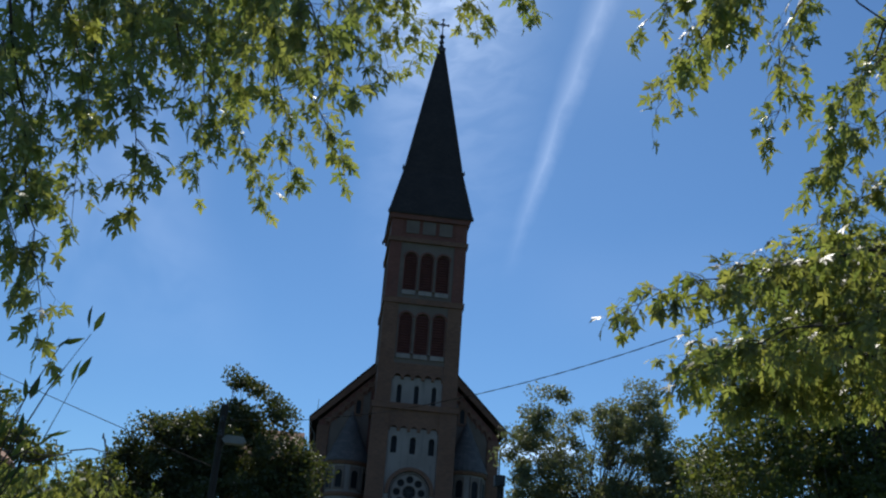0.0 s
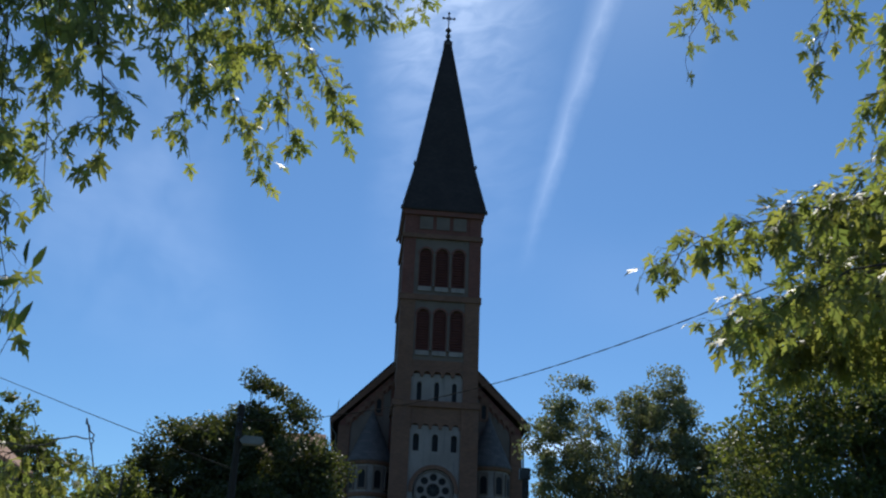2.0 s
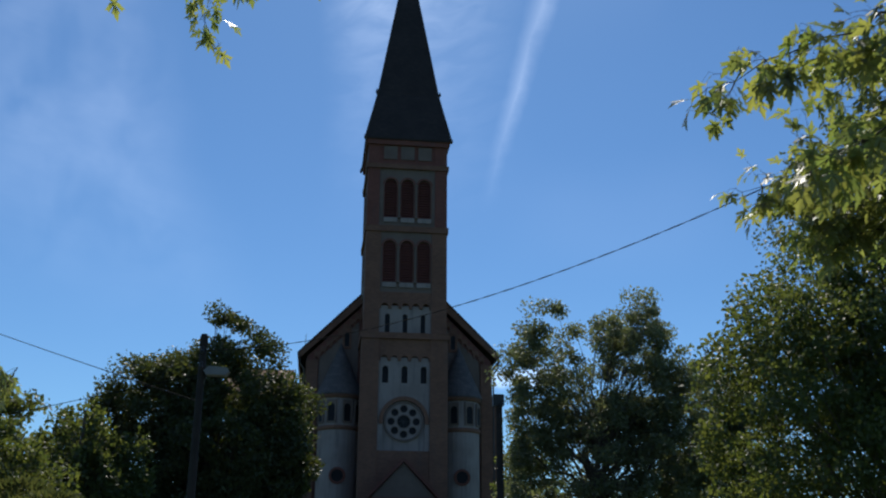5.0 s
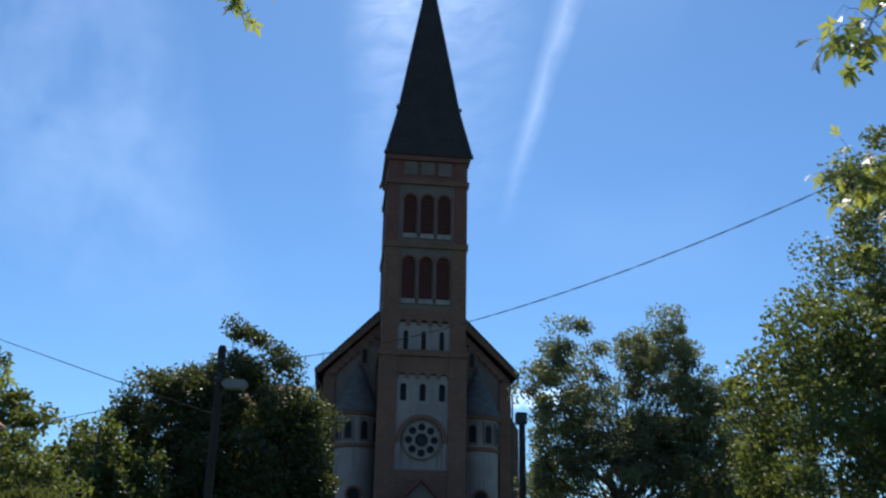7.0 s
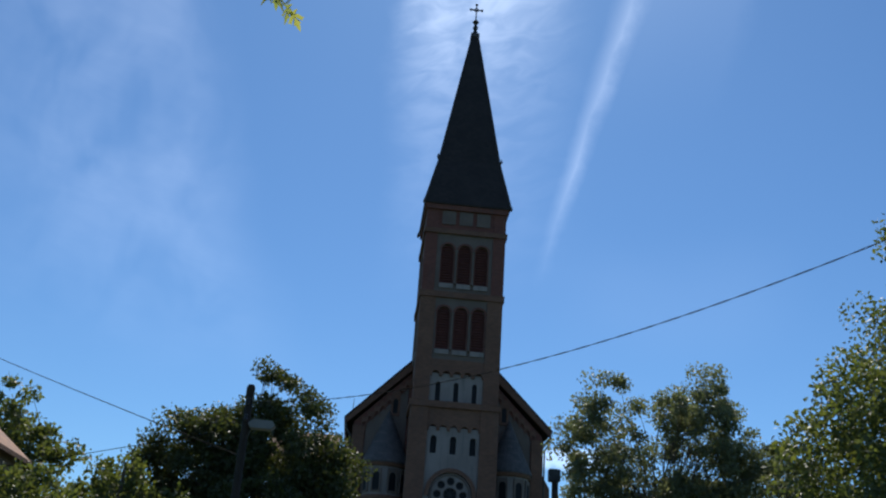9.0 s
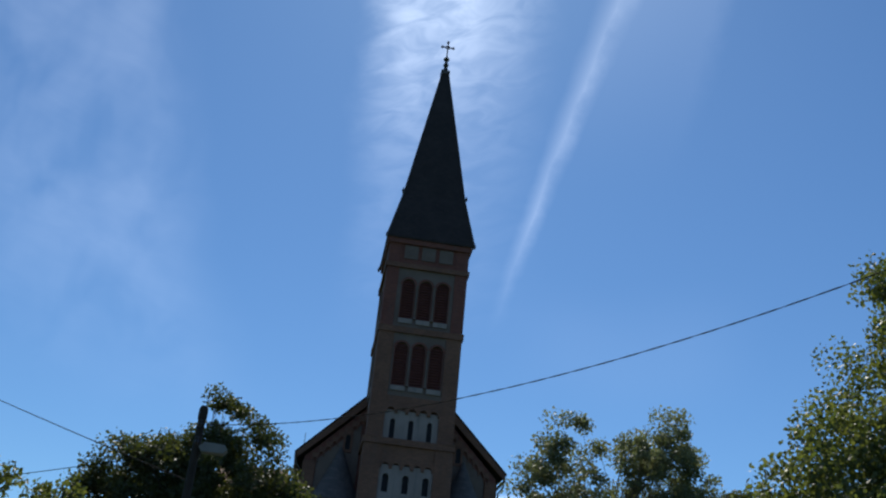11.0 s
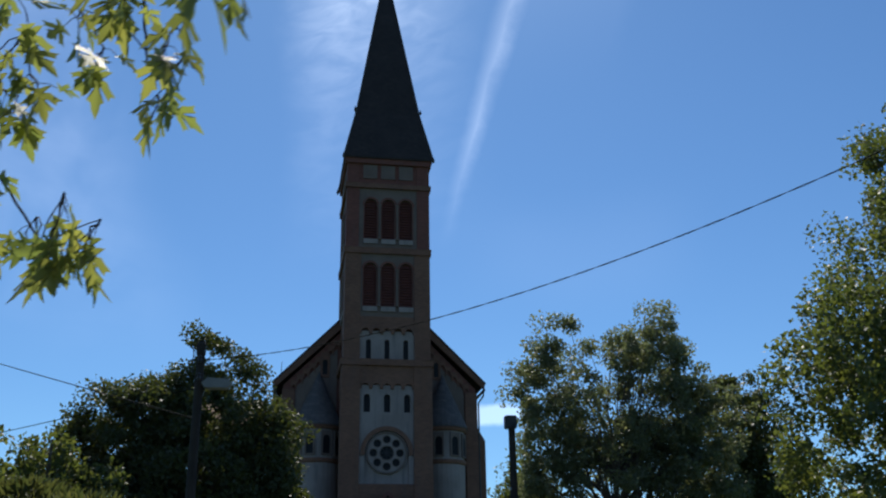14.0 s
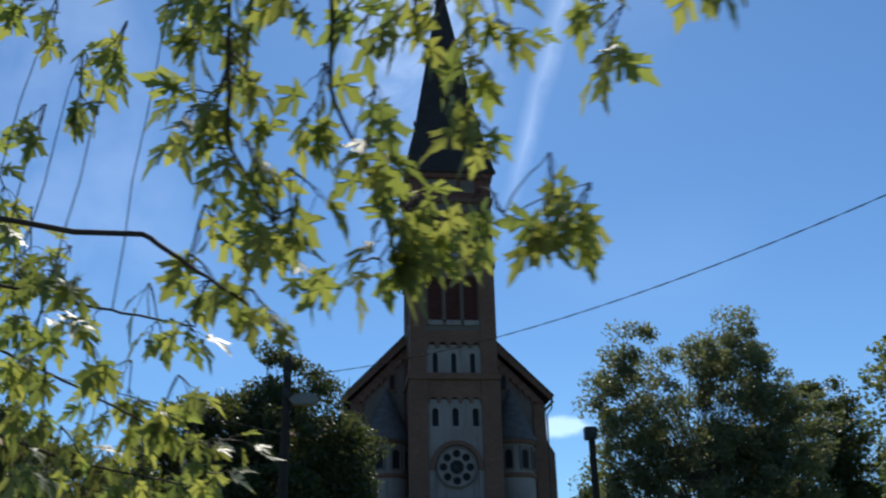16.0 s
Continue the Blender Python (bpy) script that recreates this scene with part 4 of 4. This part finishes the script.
    for k in range(44):
        start = trunk[5 + k % 5]
        a = k * 2.4
        reach = rng.uniform(1.1, 2.0) * (1.0 - 0.12 * (k % 5))
        tip = start + (math.cos(a) * reach, math.sin(a) * reach, rng.uniform(0.1, 0.9))
        more, field = spray(rng, start, tip, 0.15, 0.45, 0.075, 0.1)
        tubes += more
        rest.append(field)
    tagged(attach("twigwork", join_tubes("twigwork", tubes), TWIG, tree, smooth=True), kind="stuff")
    if rest:
        pos, ax, si, no, sz = (np.concatenate([r[k] for r in rest]) for k in range(5))
        me = leaf_field("foliage", MAPLE_T, MAPLE_F, pos, ax, si, no, sz)
        tagged(attach("foliage", me, MAPLE, tree), kind="stuff")
    return tree


def boughs(rows, sag, reach, step, leaf):
    return [(r[:3], r[3:], sag, reach, step, leaf) for r in rows]


# boughs that hang over the beginning of the way
HANGING_A = [
    (-7.89, -63.35, 5.17, -7.53, -62.56, 3.37), (-7.82, -63.68, 4.79, -7.61, -63.29, 3.9), (-7.64, -62.65, 5.81, -7.65, -62.02, 4.27),
    (-7.19, -63.65, 5.1, -7.03, -63.14, 3.98), (-7.71, -63.1, 5.36, -7.47, -62.78, 4.61), (-7.14, -63.06, 5.54, -6.95, -62.74, 4.78),
    (-6.32, -63.98, 4.97, -6.04, -63.77, 4.44), (-7.98, -62.96, 4.47, -7.65, -62.69, 3.66), (-7.93, -62.95, 5.44, -7.72, -62.44, 4.3),
]
HANGING_B = [
    (-7.63, -60.47, 7.68, -6.77, -59.48, 5.77), (-6.97, -61.63, 6.7, -5.99, -61.02, 5.44), (-7.13, -61.83, 6.51, -7.1, -61.23, 5.13),
    (-6.84, -61.35, 6.96, -6.42, -60.64, 5.41), (-6.12, -61.21, 7.24, -5.73, -60.92, 6.43), (-5.89, -61.26, 7.31, -5.5, -61.04, 6.58),
    (-5.28, -61.36, 7.4, -5.02, -61.18, 6.73), (-4.86, -61.43, 7.41, -4.56, -61.37, 6.87), (-7.05, -61.16, 7.06, -6.86, -60.69, 5.95),
]
# leaf clusters and bare twigs that hang down close by at the end of the way
CLUSTERS_A = [
    (-7.41, -61.21, 2.45), (-7.37, -61.17, 2.43), (-7.46, -61.05, 2.49), (-7.49, -61.18, 2.65), (-7.52, -61.26, 2.56), (-7.63, -61.25, 2.68),
    (-7.49, -61.24, 2.71), (-7.55, -61.32, 2.69), (-7.7, -61.15, 2.63), (-7.63, -61.25, 2.51), (-7.6, -61.16, 2.48), (-7.57, -61.1, 2.43),
    (-7.6, -61.11, 2.38), (-7.53, -61.09, 2.46), (-7.82, -61.16, 2.59), (-7.79, -61.07, 2.54), (-7.73, -61.19, 2.43), (-7.84, -61.2, 2.61),
    (-7.75, -61.08, 2.42), (-7.36, -61.29, 2.71), (-7.25, -61.37, 2.69), (-7.27, -61.13, 2.75), (-7.3, -61.34, 2.78), (-7.5, -61.32, 2.76),
    (-7.87, -61.06, 2.42), (-7.79, -61.1, 2.35), (-7.86, -61.19, 2.46), (-7.13, -61.72, 2.58), (-7.16, -61.70, 2.66),
]
CLUSTERS_B = [
    (-7.81, -61.39, 2.7), (-7.81, -61.21, 2.8), (-7.83, -61.27, 2.69), (-7.74, -61.33, 2.67), (-7.88, -61.18, 2.68), (-7.83, -61.09, 2.72),
    (-7.74, -61.33, 2.74), (-7.71, -61.23, 2.82), (-7.61, -61.3, 2.77), (-7.9, -61.1, 2.58), (-8.19, -60.83, 2.95), (-8.05, -60.91, 2.85),
    (-8.0, -60.77, 3.0), (-8.16, -60.78, 2.84), (-8.21, -60.75, 2.78), (-8.24, -60.63, 2.6), (-8.15, -60.7, 2.51), (-8.26, -60.69, 2.68),
    (-8.25, -60.59, 2.51), (-8.09, -60.77, 2.44), (-8.03, -60.53, 2.49), (-7.92, -60.65, 2.47),
]
CLUSTERS_C = [
    (-8.26, -60.44, 2.46), (-8.13, -60.56, 2.41), (-8.11, -60.27, 2.44), (-8.23, -60.5, 2.36), (-8.18, -60.19, 2.38), (-7.99, -60.45, 2.35),
    (-7.97, -60.3, 2.31), (-8.2, -60.42, 2.27), (-8.07, -60.28, 2.27), (-7.9, -60.46, 2.22), (-8.23, -60.54, 2.2), (-8.17, -60.23, 2.23),
    (-8.02, -60.19, 2.23), (-8.31, -60.38, 2.34), (-8.32, -60.22, 2.46), (-8.05, -60.49, 2.29),
]
TWIGS = [
    ((-7.61, -61.33, 2.88), (-7.57, -61.22, 2.71), (-7.51, -61.15, 2.59), (-7.44, -61.1, 2.49)),
    ((-7.69, -61.34, 2.87), (-7.69, -61.19, 2.63), (-7.62, -61.12, 2.51), (-7.59, -61.08, 2.42)),
    ((-7.82, -61.36, 2.84), (-7.82, -61.19, 2.55), (-7.75, -61.12, 2.45)),
    ((-7.3, -61.34, 2.9), (-7.29, -61.24, 2.76)),
    ((-7.92, -61.17, 2.43), (-7.79, -61.1, 2.36)),
    ((-7.78, -61.35, 2.84), (-7.8, -61.22, 2.64)),
    ((-8.39, -60.49, 2.51), (-8.2, -60.4, 2.43), (-7.97, -60.33, 2.32)),
    ((-8.4, -60.4, 2.36), (-8.2, -60.32, 2.29), (-7.92, -60.26, 2.24)),
    ((-8.31, -60.74, 2.53), (-8.11, -60.67, 2.5), (-7.93, -60.62, 2.48)),
    ((-7.25, -61.75, 3.0), (-7.15, -61.72, 2.66)),
]
rng_fill = np.random.default_rng(21)
FILL = []
for i in range(17):
    b = np.array((rng_fill.uniform(-8.22, -6.14), rng_fill.uniform(-63.59, -61.52), 0.0))
    b[2] = 5.52 + (b[1] + 63.59) * 0.365 + rng_fill.uniform(0, 0.3)
    FILL.append((*b, *(b + (rng_fill.uniform(-0.15, 0.3), rng_fill.uniform(0.0, 0.4), -0.55))))
# unseen boughs added higher up, towards the sun, to shade the hanging ones
SHADE_BOUGHS = []
for i in range(34):
    b = np.array((rng_fill.uniform(-8.9, -5.9), rng_fill.uniform(-61.6, -58.4), 0.0))
    b[2] = 2.9 + 0.80 * (b[1] + 67.9) + rng_fill.uniform(0.2, 1.0)
    SHADE_BOUGHS.append((*b, *(b + (rng_fill.uniform(-0.5, 0.7), rng_fill.uniform(-0.2, 0.5), rng_fill.uniform(-0.35, 0.1)))))
maple_tree(31, "silver maple with long drooping leafy boughs over the path", (-11.6, -63.6, 0), 11.0,
           (CLUSTERS_A + CLUSTERS_B + CLUSTERS_C, TWIGS),
           boughs(HANGING_A, 0.05, 0.26, 0.045, 0.098) + boughs(HANGING_B, 0.05, 0.27, 0.042, 0.105) + boughs(FILL, 0.04, 0.34, 0.05, 0.10) + boughs(SHADE_BOUGHS, 0.05, 0.45, 0.03, 0.14), 300)

RIGHT_A = [
    (-3.59, -63.24, 6.06, -4.17, -62.96, 5.7), (-3.64, -63.39, 5.89, -4.01, -63.01, 5.3), (-3.49, -63.01, 6.13, -3.95, -62.49, 5.35),
    (-3.06, -63.05, 6.31, -3.17, -62.49, 5.27), (-2.37, -63.07, 6.22, -2.77, -62.27, 5.04), (-2.63, -63.51, 5.48, -3.04, -63.24, 5.14),
    (-3.33, -63.22, 6.09, -3.66, -62.98, 5.67), (-2.28, -62.91, 5.51, -2.81, -62.57, 5.06),
]
RIGHT_B = [
    (-2.33, -62.87, 4.43, -4.14, -62.06, 4.05), (-1.91, -62.23, 4.45, -3.34, -61.72, 4.46), (-2.57, -63.08, 3.92, -3.89, -62.46, 3.47),
    (-2, -62.24, 3.88, -3.56, -61.68, 3.87), (-1.77, -62.31, 5.29, -2.61, -61.83, 4.86), (-1.53, -61.82, 5.01, -2.8, -61.3, 4.83),
    (-1.31, -61.4, 4.37, -2.66, -60.91, 4.37), (-0.96, -60.8, 4.11, -2.6, -60.16, 3.99),
]
FILL_R = []
for i in range(26):
    b = np.array((rng_fill.uniform(-2.08, -0.69), rng_fill.uniform(-62.22, -59.92), rng_fill.uniform(4.01, 5.19)))
    FILL_R.append((*b, *(b + (rng_fill.uniform(-1.0, -0.5), rng_fill.uniform(-0.1, 0.4), rng_fill.uniform(-0.30, 0.05)))))
maple_tree(32, "silver maple with spreading leafy boughs beside the road", (1.0, -65.2, 0), 8.0, None,
           boughs(RIGHT_A, 0.05, 0.28, 0.042, 0.10) + boughs([(*r[:3], *(r[k] + (r[k + 3] - r[k]) * 0.97 for k in range(3))) for r in RIGHT_B], 0.08, 0.28, 0.028, 0.10) + boughs(FILL_R, 0.06, 0.34, 0.030, 0.10), 0)


def make_shrub():
    """A roadside shrub of narrow pointed leaves on upright shoots."""
    rng = np.random.default_rng(41)
    shrub = thing("shrub", "roadside shrub with narrow pointed leaves on thin shoots", "shrub")
    foot = np.array((-7.75, -64.5, 0.0))
    tubes, pos, axs = [], [], []
    tips = [np.array((-6.74, -64.52, 2.84)), np.array((-6.77, -64.45, 2.70)), np.array((-6.84, -64.50, 2.79))]
    for i in range(340):
        x = rng.uniform(-8.25, -6.86)
        tips.append(np.array((x, rng.uniform(-64.75, -64.25), rng.uniform(1.5, 2.72) - 0.45 * max(0.0, x + 7.15))))
    for tip in tips:
        p = limb_path(rng, foot + rng.normal(size=3) * (0.1, 0.1, 0), tip, 0.03, 12, 0.12)
        tubes.append(tube_arrays(p, np.linspace(0.012, 0.0015, 12), 5))
        for q in range(6, 12):
            for s in (-1, 1):
                pos.append(p[q] + rng.normal(size=3) * 0.01)
                a = (p[q] - p[q - 1]) * 4 + rng.normal(size=3) * 0.45 + np.array((0, 0, 0.2))
                axs.append(a / np.linalg.norm(a))
    tagged(attach("twigwork", join_tubes("twigwork", tubes), TWIG, shrub, smooth=True), kind="stuff")
    pos, axs = np.array(pos), np.array(axs)
    side = np.cross(axs, rng.normal(size=axs.shape))
    side /= np.linalg.norm(side, axis=1)[:, None]
    me = leaf_field("foliage", LANCE_T, LANCE_F, pos, axs, side, np.cross(axs, side), rng.uniform(0.06, 0.105, size=len(pos)))
    tagged(attach("foliage", me, ELDER, shrub), kind="stuff")


make_shrub()


def make_hedge():
    """Rounded clipped thujas in a row."""
    rng = np.random.default_rng(51)
    for x, y, h, r in ((-9.20, -57.4, 2.82, 0.85), (-8.05, -57.0, 2.54, 0.62), (-10.5, -57.3, 2.9, 0.8), (-8.55, -56.2, 2.72, 0.6)):
        bush = thing("thuja", "rounded clipped evergreen thuja bush", "shrub", "clipped thujas")
        bush.location = (x, y, 0)
        v, f = tube_arrays([(0, 0, -0.05), (0, 0, h * 0.8)], (0.06, 0.02), 7)
        attach("stem", mesh_arrays("stem", v, f), BARK, bush, smooth=True)
        n = 14000
        u = rng.uniform(0, 2 * math.pi, n)
        t = rng.uniform(0.05, 1.0, n)
        rad = r * np.clip(1 - np.abs((t - 0.5) / 0.5) ** 3.2, 0, 1) ** 0.5 * rng.uniform(0.72, 1.04, n)
        pos = np.stack([rad * np.cos(u), rad * np.sin(u), t * h], 1)
        ax = np.stack([np.cos(u) * 0.6, np.sin(u) * 0.6, np.full(n, 0.7)], 1) + rng.normal(size=(n, 3)) * 0.3
        ax /= np.linalg.norm(ax, axis=1)[:, None]
        sd = np.cross(ax, rng.normal(size=(n, 3)))
        sd /= np.linalg.norm(sd, axis=1)[:, None]
        me = leaf_field("foliage", LANCE_T, LANCE_F, pos, ax, sd, np.cross(ax, sd), rng.uniform(0.05, 0.11, n))
        tagged(attach("foliage", me, THUJA, bush), kind="stuff")


make_hedge()


# ---- poles and cables ----
def make_pole(foot, height, material, label, lamp_arm=None, girth=1.0, head=False):
    pole = thing("street_lamp" if lamp_arm else "utility_pole", label, "street lamp" if lamp_arm else "pole")
    bm = bmesh.new()
    lathe(bm, ((0.17 * girth, -0.2), (0.17 * girth, 0.0), (0.115 * girth, height - 0.02), (0.10 * girth, height)), foot, 12)
    part("pole", bm, material, pole)
    bm = bmesh.new()
    lathe(bm, ((0.118 * girth, height - 0.3), (0.14 * girth, height - 0.26), (0.14 * girth, height - 0.04), (0.10 * girth, height + 0.03)), foot, 12)
    part("cap", bm, material, pole)
    for z in (0.5, 0.9):
        bm = bmesh.new()
        lathe(bm, ((0.03, height - z), (0.05, height - z + 0.05), (0.035, height - z + 0.1), (0.05, height - z + 0.14), (0.02, height - z + 0.18)), (foot[0], foot[1] - 0.17), 8)
        part("insulator", bm, IRON, pole)
    if head:
        x, y = foot
        bm = bmesh.new()
        box(bm, x - 0.24, x + 0.17, y - 0.16, y + 0.16, height - 0.42, height + 0.02)
        bmesh.ops.bevel(bm, geom=bm.edges[:], offset=0.025, segments=2, affect="EDGES")
        part("junction_box", bm, IRON, pole, "dark junction box at the pole's top")
    if lamp_arm:
        x, y, z = lamp_arm
        v, f = tube_arrays([(foot[0], foot[1], z - 0.5), (foot[0] + (x - foot[0]) * 0.35, foot[1] + (y - foot[1]) * 0.35, z - 0.12), (x - 0.16, y, z)], (0.035, 0.03, 0.03), 8)
        attach("arm", mesh_arrays("arm", v, f), IRON, pole)
        bm = bmesh.new()
        prism(bm, ((x - 0.28, z - 0.02), (x - 0.2, z - 0.12), (x + 0.28, z - 0.12), (x + 0.37, z - 0.03), (x + 0.3, z + 0.08), (x - 0.16, z + 0.1)), y - 0.14, y + 0.14)
        part("lamp_head", bm, LAMPGREY, pole, "pale grey street lamp head")
    return pole


def cable(label, a, b, sag, strands, r, pitch=0.7):
    thing_ = thing("cable", label, "cable")
    s = np.linspace(0, 1, 220)[:, None]
    mid = np.asarray(a, float) * (1 - s) + np.asarray(b, float) * s
    mid[:, 2] -= 4 * sag * (s * (1 - s))[:, 0]
    length = np.linalg.norm(np.subtract(b, a))
    for k in range(strands):
        ph = 2 * math.pi * (s[:, 0] * length / pitch + k / strands)
        p = mid.copy()
        if strands > 1:
            p[:, 2] += r * 1.3 * np.cos(ph)
            p[:, 0] += r * 0.9 * np.sin(ph)
            p[:, 1] += r * 0.9 * np.sin(ph)
        v, f = tube_arrays(p, [r] * len(p), 5)
        attach("strand", mesh_arrays("strand", v, f), CABLE, thing_, smooth=True)


POLE_A = (-8.82, -41.0)
make_pole(POLE_A, 7.82, WOODPOLE, "dark wooden pole with a grey street lamp on an arm", (-8.47, -41.1, 6.88), 0.75)
make_pole((0.96, -30.0), 8.5, WOODPOLE, "dark wooden utility pole in front of the trees", None, 1.0, True)
make_pole((7.91, -61.85), 10.94, WOODPOLE, "dark wooden utility pole at the far side of the road")
make_pole((-22.36, -25.55), 12.6, WOODPOLE, "tall dark wooden utility pole behind the house")
cable("black twisted overhead cable above the street", (POLE_A[0], POLE_A[1], 7.42), (7.91, -61.85, 10.80), 1.83, 2, 0.0055, 0.9)
cable("black overhead cable from the lamp pole", (POLE_A[0], POLE_A[1], 6.1), (-22.36, -25.55, 12.44), 0.04, 1, 0.013)
cable("thin black overhead cable running to the house wall", (POLE_A[0], POLE_A[1], 6.8), (-21.25, -30.0, 6.26), 0.02, 1, 0.011)


# ---- houses ----
def make_house(name, label, x0, x1, y0, y1, wall_h, ridge_h, axis):
    house = thing(name, label, "house")
    bm = bmesh.new()
    box(bm, x0, x1, y0, y1, 0, wall_h)
    part("wall", bm, RENDER, house)
    if axis == "y":
        xm = (x0 + x1) / 2
        bm = bmesh.new()
        prism(bm, ((x0, wall_h + 0.002), (x1, wall_h + 0.002), (xm, ridge_h - 0.15)), y0, y1)
        part("gable", bm, RENDER, house)
        for s, xe in ((-1, x0 - 0.45), (1, x1 + 0.45)):
            drop = (ridge_h - wall_h) * 0.45 / ((x1 - x0) / 2)
            bm = bmesh.new()
            prism(bm, ((xe, wall_h - drop), (xe, wall_h - drop + 0.16), (xm, ridge_h + 0.14), (xm, ridge_h - 0.02)), y0 - 0.5, y1 + 0.5)
            part("roof_slope", bm, TILE, house)
    else:
        ym = (y0 + y1) / 2
        for ye in (y0 - 0.45, y1 + 0.45):
            bm = bmesh.new()
            vs = [(x, y, z) for x in (x0 - 0.4, x1 + 0.4) for y, z in ((ye, wall_h - 0.2), (ye, wall_h - 0.04), (ym, ridge_h + 0.15), (ym, ridge_h))]
            vv = [bm.verts.new(q) for q in vs]
            for q in ((0, 1, 2, 3), (7, 6, 5, 4), (0, 4, 5, 1), (1, 5, 6, 2), (2, 6, 7, 3), (3, 7, 4, 0)):
                bm.faces.new([vv[i] for i in q])
            part("roof_slope", bm, TILE, house)
    for x in np.arange(x0 + 1.0, x1 - 1.0, 2.4):
        for z in np.arange(1.0, wall_h - 1.8, 3.0):
            bm = bmesh.new()
            box(bm, x, x + 1.0, y0 - 0.03, y0 + 0.02, z, z + 1.4)
            w = part("window", bm, GLASS, house)
            bm = bmesh.new()
            box(bm, x - 0.1, x + 1.1, y0 - 0.16, y0 - 0.031, z - 0.1, z - 0.002)
            part("sill", bm, STONE, w)


make_house("house", "rendered house with a clay tile gable roof", -28.0, -18.95, -30.0, -26.4, 8.1, 11.7, "y")
make_house("parish_house", "large rendered house with a clay tile roof behind the church", -13.2, -8.4, 12.0, 20.0, 15.2, 18.5, "x")
